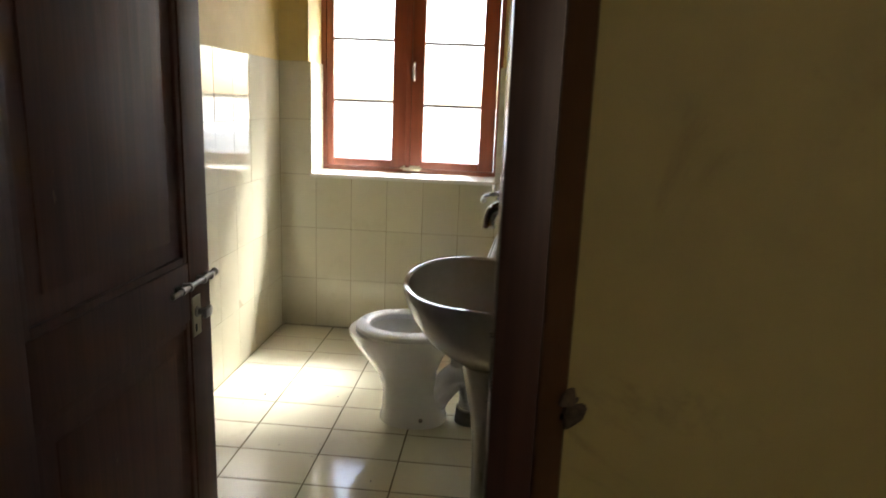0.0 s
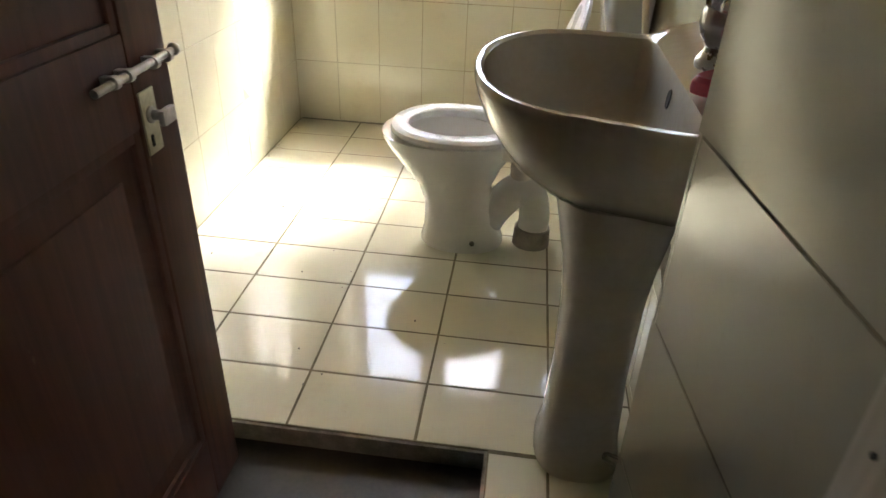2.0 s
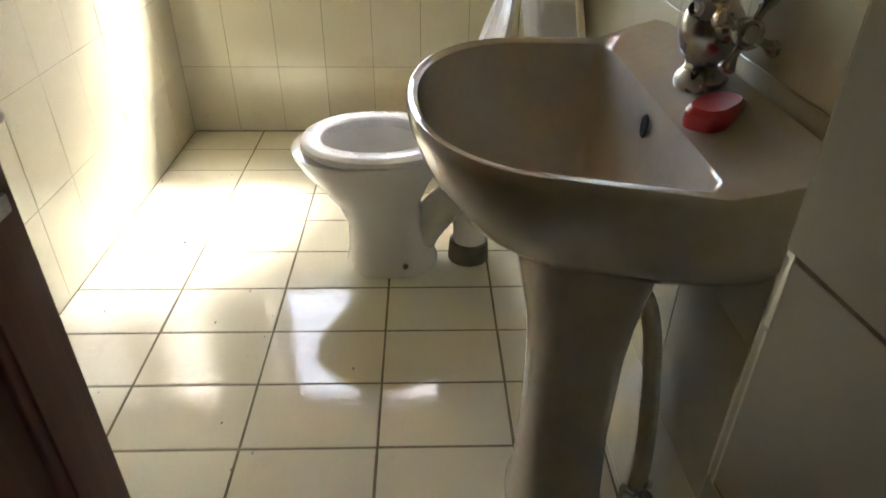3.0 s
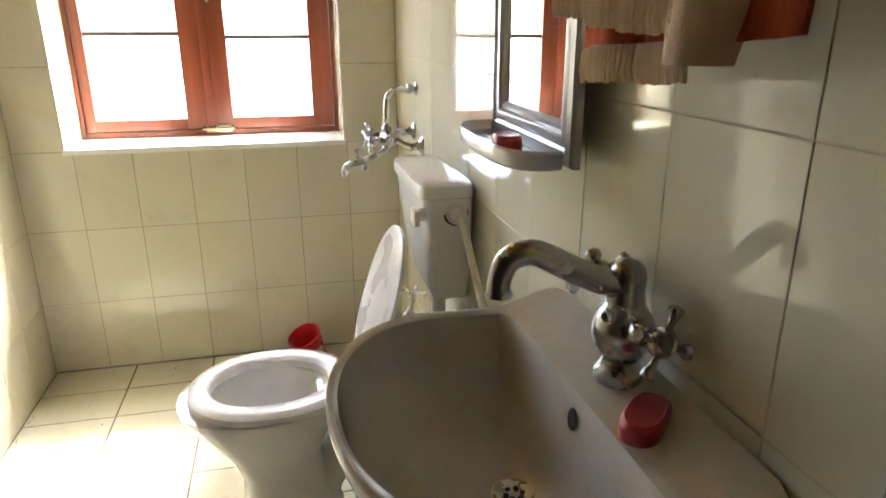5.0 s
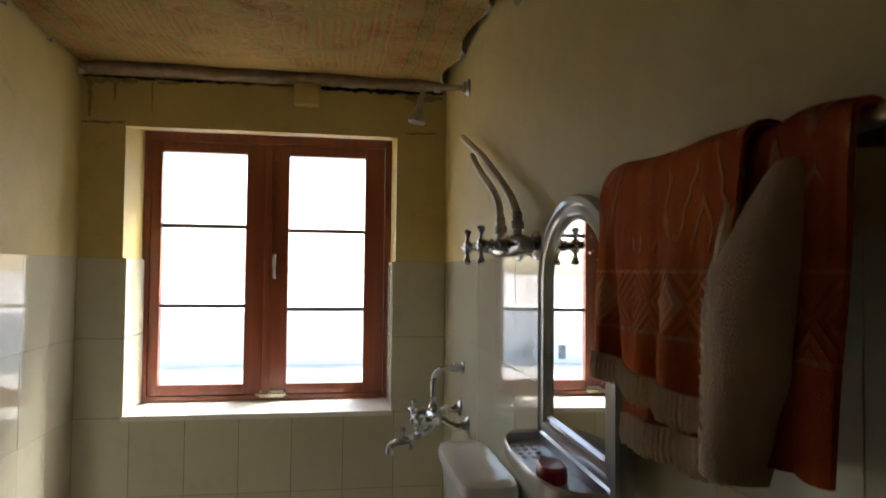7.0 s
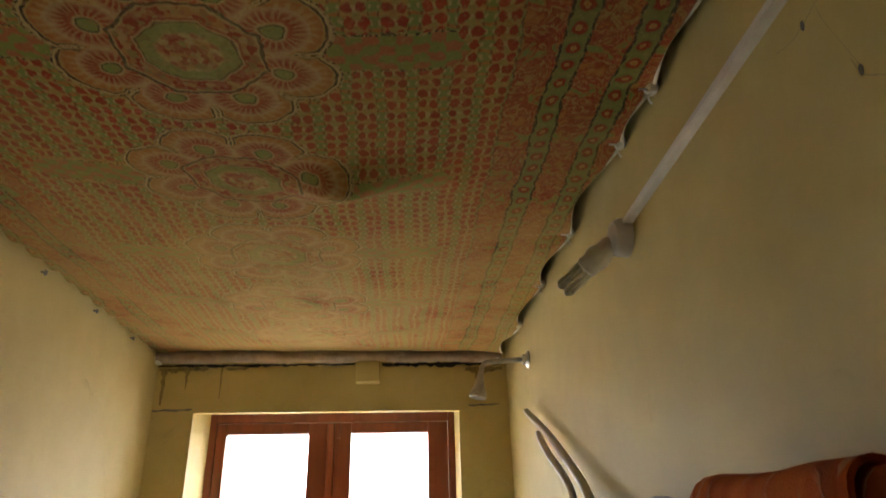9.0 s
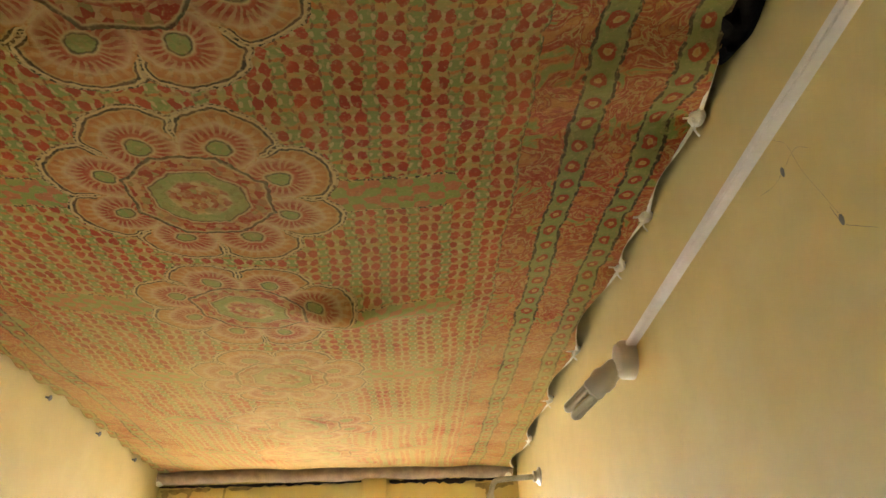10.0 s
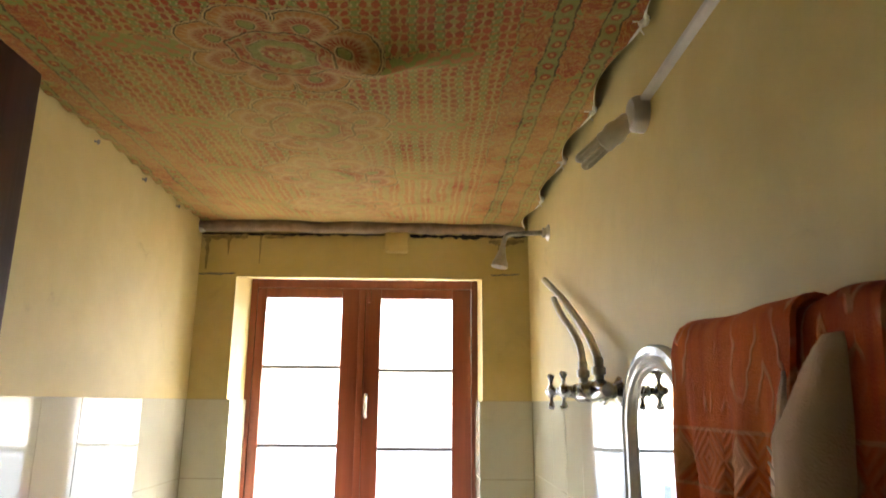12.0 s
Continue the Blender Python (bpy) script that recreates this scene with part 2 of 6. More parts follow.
def cloth_material():
    """A printed hanging: columns of small red marks, large flower rounds down the middle, striped borders along the edges."""
    m = Nodes("printed_hanging_cloth")
    x, y, _ = m.xyz(m.geo)
    wob = m.math("MULTIPLY", m.math("SUBTRACT", m.noise(6, 3, vec=m.geo), 0.5), 0.03)
    ripple = m.math("MULTIPLY", m.math("SUBTRACT", m.noise(38, 3, vec=m.geo), 0.5), 0.016)
    x = m.math("ADD", m.math("ADD", x, wob), ripple)
    y = m.math("ADD", y, m.math("MULTIPLY", m.math("SUBTRACT", m.noise(31, 3, vec=m.stretch(m.geo, (1.2, 0.8, 1.0))), 0.5), 0.018))
    green, tan, red, orange, dark, pale = (0.155, 0.172, 0.044), (0.31, 0.210, 0.064), (0.205, 0.022, 0.011), (0.31, 0.122, 0.028), (0.028, 0.023, 0.014), (0.36, 0.25, 0.10)
    # field: pairs of red marks with a pale knot between them, green ovals and orange knots in the lanes
    cw, ch = 0.053, 0.0265
    jag = m.math("MULTIPLY", m.math("SUBTRACT", m.noise(150, 3, vec=m.geo), 0.5), 1.9)
    jag = m.math("ADD", jag, m.math("MULTIPLY", m.math("SUBTRACT", m.noise(24, 2, vec=m.geo), 0.5), 1.6))
    u = m.math("MULTIPLY", m.math("ABSOLUTE", m.math("SUBTRACT", m.math("FRACT", m.math("DIVIDE", x, cw)), 0.5)), cw)
    row = m.math("DIVIDE", m.math("ADD", y, m.math("MULTIPLY", wob, 0.6)), ch)
    v = m.math("MULTIPLY", m.math("ABSOLUTE", m.math("SUBTRACT", m.math("FRACT", row), 0.5)), ch)

    def spot(cu, cv, ru, rv, power):
        du = m.math("DIVIDE", m.math("ABSOLUTE", m.math("SUBTRACT", u, cu)), ru)
        dv = m.math("DIVIDE", m.math("ABSOLUTE", m.math("SUBTRACT", v, cv)), rv)
        d = m.math("ADD", m.math("ADD", m.math("POWER", du, power), m.math("POWER", dv, power)), jag)
        return m.math("SUBTRACT", 1.0, m.step(0.85, 1.1, d))

    field = m.mix(m.step(0.40, 0.60, m.noise(34, 3, vec=m.geo)), m.mix(0.58, green, tan), m.mix(0.50, (0.24, 0.16, 0.05), orange))
    field = m.mix(spot(cw / 2, 0.0, 0.0130, 0.0118, 1.8), field, green)
    field = m.mix(m.math("MULTIPLY", spot(0.0205, 0.0, 0.0024, 0.0050, 2.0), 0.8), field, pale)
    field = m.mix(spot(cw / 2, ch / 2, 0.010, 0.0034, 1.2), field, orange)
    field = m.mix(spot(0.012, ch / 2, 0.009, 0.0038, 1.6), field, m.mix(0.4, tan, orange))
    field = m.mix(m.math("MULTIPLY", spot(0.019, ch / 2, 0.0022, 0.0050, 1.6), 0.7), field, (0.13, 0.03, 0.012))
    field = m.mix(m.math("MULTIPLY", spot(0.0, 0.0, 0.0038, 0.006, 2.0), 0.7), field, pale)
    field = m.mix(spot(0.0100, 0.0, 0.0078, 0.0108, 1.7), field, m.mix(m.step(0.3, 0.7, m.noise(17, 2, vec=m.geo)), red, (0.29, 0.045, 0.016)))

    # flower rounds, one every 0.36 m
    def flower(px, offset, size, color):
        cx = m.math("SUBTRACT", x, px)
        dy = m.math("SUBTRACT", y, offset)
        vy = m.math("ADD", m.math("ADD", m.math("DIVIDE", m.math("MAXIMUM", dy, 0.0), 0.36), m.math("DIVIDE", m.math("MINIMUM", dy, 0.0), 0.41)), 0.5)
        cy = m.math("MULTIPLY", m.math("SUBTRACT", m.math("FRACT", vy), 0.5), 0.36 * 1.22)
        r = m.math("SQRT", m.math("ADD", m.math("MULTIPLY", cx, cx), m.math("MULTIPLY", cy, cy)))
        a = m.math("ARCTAN2", cy, cx)
        blot = m.step(0.45, 0.55, m.noise(85, 2, vec=m.geo))
        # eight scalloped petals, each with rings of its own
        sector = math.pi / 4
        da = m.math("MULTIPLY", m.math("SUBTRACT", m.math("FRACT", m.math("DIVIDE", m.math("ADD", a, math.pi), sector)), 0.5), sector)
        px = m.math("SUBTRACT", m.math("MULTIPLY", r, m.math("COSINE", da)), size * 0.64)
        py = m.math("MULTIPLY", r, m.math("SINE", da))
        pr = m.math("DIVIDE", m.math("SQRT", m.math("ADD", m.math("MULTIPLY", px, px), m.math("MULTIPLY", py, py))), size * 0.365)
        side = m.math("DIVIDE", m.math("ABSOLUTE", py), m.math("MULTIPLY", m.math("MULTIPLY", r, m.math("COSINE", da)), math.tan(sector / 2)))
        pr = m.math("MAXIMUM", pr, m.math("MULTIPLY", side, 0.985))
        petal = m.ramp(pr, [(0.0, orange), (0.58, (0.35, 0.15, 0.035)), (0.70, orange), (0.80, (0.28, 0.10, 0.022)), (0.845, (0.32, 0.20, 0.06)), (0.865, dark), (0.895, dark), (0.91, pale), (0.945, pale), (0.955, dark)])
        ex = m.math("ADD", px, size * 0.02)
        eye = m.math("DIVIDE", m.math("SQRT", m.math("ADD", m.math("MULTIPLY", ex, ex), m.math("MULTIPLY", py, py))), size * 0.25)
        petal = m.mix(m.math("LESS_THAN", eye, 1.0), petal, m.ramp(eye, [(0.0, green), (0.24, green), (0.28, dark), (0.34, pale), (0.42, (0.26, 0.05, 0.02)), (0.62, red), (0.76, (0.27, 0.09, 0.04)), (0.90, (0.36, 0.22, 0.10)), (1.0, orange)]))
        rays = m.math("GREATER_THAN", m.math("SINE", m.math("MULTIPLY", m.math("ARCTAN2", py, px), 22.0)), 0.2)
        petal = m.mix(m.math("MULTIPLY", m.math("MULTIPLY", rays, m.step(0.28, 0.34, pr)), m.math("MULTIPLY", m.math("SUBTRACT", 1.0, m.step(0.66, 0.86, pr)), 0.55)), petal, pale)
        petal = m.mix(m.math("MULTIPLY", blot, 0.25), petal, (0.27, 0.12, 0.04))
        oct_a = m.math("SUBTRACT", m.math("MULTIPLY", m.math("FRACT", m.math("DIVIDE", m.math("ADD", a, math.pi + sector / 2), sector)), sector), sector / 2)
        q = m.math("MULTIPLY", m.math("DIVIDE", m.math("MULTIPLY", r, m.math("COSINE", oct_a)), size), 1.05)
        core = m.ramp(q, [(0.0, pale), (0.05, red), (0.10, tan), (0.15, red), (0.19, pale), (0.23, green), (0.31, green), (0.32, dark), (0.335, pale), (0.35, red), (0.46, red), (0.475, pale), (0.49, dark)])
        chips = m.t.nodes.new("ShaderNodeTexVoronoi")
        chips.inputs["Scale"].default_value = 105
        m.put(chips.inputs["Vector"], m.geo)
        mosaic = m.ramp(m.xyz(chips.outputs["Color"])[0], [(0.0, red), (0.28, red), (0.34, orange), (0.52, tan), (0.68, pale), (0.78, green), (0.95, (0.27, 0.11, 0.05))])
        core = m.mix(m.math("ADD", 0.18, m.math("MULTIPLY", m.math("ADD", m.math("LESS_THAN", q, 0.21), m.math("MULTIPLY", m.math("GREATER_THAN", q, 0.36), m.math("LESS_THAN", q, 0.465))), 0.5)), core, mosaic)
        beads = m.math("MULTIPLY", m.step(0.905, 0.93, pr), m.step(0.42, 0.50, m.noise(210, 1, vec=m.geo)))
        petal = m.mix(m.math("MULTIPLY", beads, 0.8), petal, pale)
        body = m.mix(m.math("LESS_THAN", q, 0.51), petal, core)
        inside = m.math("MAXIMUM", m.math("LESS_THAN", pr, 1.0), m.math("LESS_THAN", q, 0.60))
        # a bar of links out to both sides
        bar = m.math("MULTIPLY", m.math("LESS_THAN", m.math("ABSOLUTE", cy), 0.045), m.math("LESS_THAN", m.math("ADD", m.math("ABSOLUTE", cx), m.math("MULTIPLY", m.math("ABSOLUTE", cy), 0.7)), size * 1.85))
        links = m.math("GREATER_THAN", m.math("ADD", m.math("MULTIPLY", m.math("SINE", m.math("MULTIPLY", cx, 130.0)), m.math("SINE", m.math("MULTIPLY", cy, 140.0))), m.math("MULTIPLY", m.math("SUBTRACT", m.noise(60, 3, vec=m.geo), 0.5), 2.4)), 0.05)
        rim = m.step(0.038, 0.042, m.math("ABSOLUTE", cy))
        barcol = m.mix(rim, m.mix(links, (0.16, 0.175, 0.04), (0.28, 0.10, 0.035)), m.mix(m.step(0.42, 0.5, m.noise(190, 1, vec=m.geo)), dark, tan))
        out = m.mix(bar, color, barcol)
        return m.mix(inside, out, body)

    col = flower(-0.262, 1.772, 0.218, field)
    # striped border along the edges
    half = m.math("ABSOLUTE", m.math("ADD", x, 0.255))
    strip = m.math("FRACT", m.math("DIVIDE", m.math("SUBTRACT", half, 0.460), 0.108))
    lobe = m.math("DIVIDE", m.math("ABSOLUTE", m.math("SUBTRACT", m.math("FRACT", m.math("DIVIDE", y, 0.044)), 0.5)), 0.9)
    inlay = m.math("ABSOLUTE", m.math("SUBTRACT", strip, 0.81))
    rnd = m.math("ADD", m.math("SQRT", m.math("ADD", m.math("MULTIPLY", lobe, lobe), m.math("MULTIPLY", m.math("MULTIPLY", inlay, inlay), 9.0))), m.math("MULTIPLY", jag, 0.08))
    even = m.math("GREATER_THAN", strip, 0.62)
    across = m.math("SUBTRACT", 0.5, m.math("MINIMUM", m.math("MINIMUM", strip, m.math("SUBTRACT", 1.0, strip)), m.math("ABSOLUTE", m.math("SUBTRACT", strip, 0.62))))
    bead = m.ramp(rnd, [(0.0, orange), (0.12, tan), (0.16, red), (0.30, red), (0.34, (0.125, 0.135, 0.038)), (0.5, (0.155, 0.160, 0.048))])
    leafy = m.ramp(m.math("ADD", m.noise(23, 4, vec=m.geo, dist=1.8), m.math("MULTIPLY", m.math("SINE", m.math("MULTIPLY", y, 52)), 0.10)), [(0.34, green), (0.40, orange), (0.46, red), (0.52, (0.28, 0.06, 0.025)), (0.56, tan), (0.60, red), (0.70, orange)])
    border = m.mix(even, leafy, bead)
    border = m.mix(m.math("MULTIPLY", m.step(0.470, 0.482, across), m.step(0.3, 0.5, m.noise(90, 1, vec=m.geo))), border, dark)
    col = m.mix(m.step(0.459, 0.463, half), col, border)
    # uneven dye and loose weave
    col = m.mix(m.math("MULTIPLY", m.step(0.52, 0.66, m.noise(120, 4, 0.7, vec=m.geo)), 0.34), col, pale)
    col = m.mix(m.math("MULTIPLY", m.step(0.55, 0.70, m.noise(75, 4, 0.7, vec=m.stretch(m.geo, (1.0, 1.6, 1.0)))), 0.42), col, (0.10, 0.045, 0.015))
    # faded and dusty; the window's glow also put in as paler yellow towards it
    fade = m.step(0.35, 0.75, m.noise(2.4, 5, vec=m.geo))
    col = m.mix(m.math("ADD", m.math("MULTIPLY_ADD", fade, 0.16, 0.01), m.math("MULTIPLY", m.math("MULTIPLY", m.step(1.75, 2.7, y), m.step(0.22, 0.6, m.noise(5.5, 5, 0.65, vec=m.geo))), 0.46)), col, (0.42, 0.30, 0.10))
    w = m.math("MULTIPLY", m.math("SINE", m.math("MULTIPLY", x, 2600)), m.math("SINE", m.math("MULTIPLY", y, 2600)))
    relief = m.math("ADD", m.math("ADD", m.math("MULTIPLY", m.noise(28, 4, vec=m.geo), 0.8), m.math("MULTIPLY", m.noise(9, 4, 0.6, vec=m.stretch(m.geo, (0.5, 2.2, 1.0)), dist=1.0), 2.2)), m.math("MULTIPLY", w, 0.05))
    return m.done(col, 0.9, 0.0, relief, 0.55, 0.004, Specular_IOR_Level=0.1)


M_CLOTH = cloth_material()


def towel_material(name, a, b, c, woven=True):
    """Terry pile with soft upright pleat shading put into the colour, leaf veins above, a band of diamonds and a plain
    foot.
    """
    m = Nodes(name)
    x, y, z = m.xyz(m.geo)
    pile = m.noise(420, 2, vec=m.geo)
    pleat_shading = m.noise(1.0, 3, vec=m.stretch(m.geo, (8, 34, 3)))
    col = m.mix(m.step(0.34, 0.66, pleat_shading), a, b)
    relief = m.math("ADD", pile, m.math("MULTIPLY", m.noise(40, 3, vec=m.geo), 1.2))
    if woven:
        # leaf veins in the upper part
        warp = m.math("MULTIPLY", m.math("SUBTRACT", m.noise(8, 3, vec=m.geo), 0.5), 3.6)
        zig = m.math("ABSOLUTE", m.math("SUBTRACT", m.math("FRACT", m.math("MULTIPLY", y, 11.0)), 0.5))
        lines = m.math("FRACT", m.math("ADD", m.math("ADD", m.math("MULTIPLY", z, 9.0), m.math("MULTIPLY", zig, 2.4)), warp))
        veins = m.math("SUBTRACT", 1.0, m.step(0.04, 0.15, m.math("ABSOLUTE", m.math("SUBTRACT", lines, 0.5))))
        veins = m.math("MULTIPLY", m.math("MULTIPLY", veins, m.step(1.47, 1.485, z)), m.step(0.42, 0.55, m.noise(9, 2, vec=m.geo)))
        col = m.mix(m.math("MULTIPLY", veins, 0.48), col, c)
        # band of diamonds
        band = m.math("MULTIPLY", m.step(1.384, 1.388, z), m.math("SUBTRACT", 1.0, m.step(1.452, 1.456, z)))
        du = m.math("ABSOLUTE", m.math("SUBTRACT", m.math("FRACT", m.math("ADD", m.math("DIVIDE", m.math("SUBTRACT", y, 1.655), 0.08), 0.5)), 0.5))
        dv = m.math("ABSOLUTE", m.math("DIVIDE", m.math("SUBTRACT", z, 1.420), 0.070))
        d = m.math("ADD", m.math("MULTIPLY", du, 2.2), m.math("MULTIPLY", dv, 2.0))
        rings = m.math("MULTIPLY", band, m.step(0.35, 0.65, m.math("PINGPONG", m.math("MULTIPLY", d, 5.0), 1.0)))
        main = m.math("LESS_THAN", m.math("ABSOLUTE", m.math("SUBTRACT", m.math("FRACT", m.math("ADD", m.math("DIVIDE", m.math("SUBTRACT", y, 1.655), 0.16), 0.5)), 0.5)), 0.25)
        knot = m.math("MULTIPLY", m.math("MULTIPLY", band, main), m.math("SUBTRACT", 1.0, m.step(0.82, 1.0, d)))
        col = m.mix(m.math("MULTIPLY", rings, 0.14), col, c)
        col = m.mix(m.math("MULTIPLY", knot, 0.62), col, c)
        seam = m.math("ADD", m.math("LESS_THAN", m.math("ABSOLUTE", m.math("SUBTRACT", z, 1.386)), 0.0022), m.math("LESS_THAN", m.math("ABSOLUTE", m.math("SUBTRACT", z, 1.454)), 0.0022))
        col = m.mix(m.math("MULTIPLY", seam, 0.35), col, c)
        relief = m.math("ADD", relief, m.math("ADD", m.math("MULTIPLY", veins, 1.6), m.math("ADD", m.math("MULTIPLY", rings, 1.8), m.math("MULTIPLY", seam, -1.5))))
    col = m.mix(m.math("MULTIPLY", pile, 0.25), col, a)
    return m.done(col, 0.95, 0.0, relief, 0.6, 0.003, Specular_IOR_Level=0.1)


M_TOWEL = towel_material("orange_terry", (0.43, 0.075, 0.008), (0.58, 0.135, 0.014), (0.62, 0.36, 0.18))
# redder inner fold, darkened to carry the shade behind the turned edge
M_TOWEL_SHADED = towel_material("shaded_rust_terry", (0.29, 0.045, 0.008), (0.41, 0.080, 0.012), (0.50, 0.28, 0.14))
M_TOWEL_BAND = towel_material("beige_terry", (0.70, 0.52, 0.39), (0.83, 0.66, 0.53), (0.83, 0.66, 0.53), False)
M_TOWEL_BACK = towel_material("brown_beige_terry", (0.48, 0.325, 0.215), (0.58, 0.41, 0.28), (0.5, 0.33, 0.2), False)


# ---- mesh helpers ----
def finish(name, bm, material, smooth=True, angle=38):
    bmesh.ops.recalc_face_normals(bm, faces=bm.faces)
    me = bpy.data.meshes.new(name)
    bm.to_mesh(me)
    bm.free()
    me.materials.append(material)
    if smooth:
        me.shade_smooth()
        me.set_sharp_from_angle(angle=radians(angle))
    return me


def part(name, bm, material, parent, label=""):
    """One mesh object under a thing or a part; the mesh is given in world places."""
    ob = new(name, finish(name, bm, material))
    if parent is not None:
        ob.parent = parent
        ob.matrix_parent_inverse = world_of(parent).inverted()
    return tagged(ob, label)


def world_of(ob):
    m = ob.matrix_parent_inverse @ ob.matrix_basis if ob.parent else ob.matrix_basis.copy()
    return world_of(ob.parent) @ m if ob.parent else m


def thing(name, place, label, category, group="", kind=""):
    ob = new(name)
    ob.empty_display_size = 0.1
    ob.matrix_basis = Matrix.Translation(place)
    return tagged(ob, label, category, group, kind)


def structure(name, bm, material, label, category, smooth=False):
    return tagged(new(name, finish(name, bm, material, smooth)), label, category, kind="structure")


def box(bm, x0, x1, y0, y1, z0, z1, bevel=0.0, seg=2):
    r = bmesh.ops.create_cube(bm, size=1.0, matrix=Matrix.LocRotScale(((x0 + x1) / 2, (y0 + y1) / 2, (z0 + z1) / 2), None, (abs(x1 - x0), abs(y1 - y0), abs(z1 - z0))))
    if bevel:
        edges = {e for v in r["verts"] for e in v.link_edges}
        bmesh.ops.bevel(bm, geom=list(edges), offset=bevel, segments=seg, affect="EDGES", profile=0.7)
    return bm


def boxes(*rows, bevel=0.0):
    bm = bmesh.new()
    for r in rows:
        box(bm, *r, bevel=bevel)
    return bm


def loft(bm, rings, cap0=True, cap1=True, closed=True):
    vs = [[bm.verts.new(p) for p in ring] for ring in rings]
    for a, b in zip(vs, vs[1:]):
        n = len(a)
        for i in range(n if closed else n - 1):
            j = (i + 1) % n
            bm.faces.new((a[i], a[j], b[j], b[i]))
    if cap0:
        bm.faces.new(vs[0][::-1])
    if cap1:
        bm.faces.new(vs[-1])
    return bm


def smooth_path(pts, n=8):
    """A Catmull-Rom curve through the points."""
    p = [Vector(q) for q in pts]
    p = [2 * p[0] - p[1]] + p + [2 * p[-1] - p[-2]]
    out = []
    for i in range(1, len(p) - 2):
        for k in range(n):
            t = k / n
            a, b, c, d = p[i - 1:i + 3]
            out.append(0.5 * (2 * b + (c - a) * t + (2 * a - 5 * b + 4 * c - d) * t * t + (3 * b - a - 3 * c + d) * t ** 3))
    return out + [p[-2]]


def tube(bm, pts, radius, seg=14):
    """A round bar along the points; radius is one number or one for each point."""
    pts = [Vector(p) for p in pts]
    rad = radius if isinstance(radius, (list, tuple)) else [radius] * len(pts)
    d = (pts[1] - pts[0]).normalized()
    u = d.orthogonal().normalized()
    rings = []
    for i, p in enumerate(pts):
        a = pts[max(0, i - 1)]
        b = pts[min(len(pts) - 1, i + 1)]
        d = (b - a).normalized()
        u = (u - d * u.dot(d)).normalized()
        v = d.cross(u)
        rings.append([p + rad[i] * (math.cos(2 * math.pi * k / seg) * u + math.sin(2 * math.pi * k / seg) * v) for k in range(seg)])
    return loft(bm, rings)


def lathe(bm, base, axis, profile, seg=24):
    """A turned piece: profile is (distance along the axis, radius)."""
    axis = Vector(axis).normalized()
    u = axis.orthogonal().normalized()
    v = axis.cross(u)
    rings = [[Vector(base) + axis * h + max(r, 0.0004) * (math.cos(2 * math.pi * k / seg) * u + math.sin(2 * math.pi * k / seg) * v) for k in range(seg)] for h, r in profile]
    return loft(bm, rings)


def ball(bm, c, r, squash=(1, 1, 1), seg=14):
    bmesh.ops.create_uvsphere(bm, u_segments=seg, v_segments=max(6, seg // 2), radius=r, matrix=Matrix.LocRotScale(c, None, squash))
    return bm


def oval(cx, cy, z, ax, ay, n=48, power=2.0):
    out = []
    for k in range(n):
        a = 2 * math.pi * k / n
        c, s = math.cos(a), math.sin(a)
        out.append(Vector((cx + ax * math.copysign(abs(c) ** (2 / power), c), cy + ay * math.copysign(abs(s) ** (2 / power), s), z)))
    return out


# ---- room, in numbers ----
LEFT, RIGHT, FAR, NEAR = -0.935, 0.473, 3.674, 1.232
TILE_TOP, CLOTH, ROOF = 1.492, 2.22, 2.46
OPEN_L, OPEN_R, SILL, OPEN_T = -0.757, 0.258, 0.892, 2.012
PANE_Y = 3.93
REVEAL, JAMB_Y0, JAMB_Y1, OUTER = 0.293, 0.81, 0.885, 0.785
LANDING = -0.055
GAP = 0.0011

structure("floor", boxes((LEFT - 0.2, RIGHT + 0.2, 1.70, FAR + 0.2, -0.3, -GAP), (0.139, RIGHT + 0.2, JAMB_Y1, 1.70, -0.3, -GAP)), M_GROUT, "bathroom floor bed under cream tiles", "floor")
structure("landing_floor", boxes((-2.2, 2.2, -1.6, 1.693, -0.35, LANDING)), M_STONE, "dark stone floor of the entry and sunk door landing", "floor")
structure("step_edge", boxes((LEFT - 0.1, 0.132, 1.692, 1.70, -0.2, -0.004), (0.131, 0.139, JAMB_Y1, 1.70, -0.2, -0.004)), M_STEP, "rough cement edge of the raised bathroom floor", "step")
structure("wall_left", boxes((LEFT - 0.3, LEFT - GAP, NEAR - 0.1, FAR + 0.5, -0.3, 1.0), (LEFT - 0.3, LEFT - GAP, NEAR - 0.1, FAR + 0.5, 1.0, TILE_TOP)), M_GROUT_F, "bathroom wall bed under cream tiles beside the door", "wall")
structure("wall_left_upper", boxes((LEFT - 0.3, LEFT + 0.002, NEAR - 0.1, FAR, TILE_TOP, ROOF)), M_PAINT, "yellow painted plaster wall above tiles", "wall")
structure("wall_right", boxes((RIGHT + GAP, RIGHT + 0.3, NEAR - 0.1, FAR + 0.5, -0.3, TILE_TOP)), M_GROUT_W, "tiled wall bed behind basin and cistern", "wall")
structure("wall_right_upper", boxes((RIGHT - 0.002, RIGHT + 0.3, 0.95, FAR, TILE_TOP, ROOF)), M_PAINT, "yellow painted plaster wall above tiles", "wall")
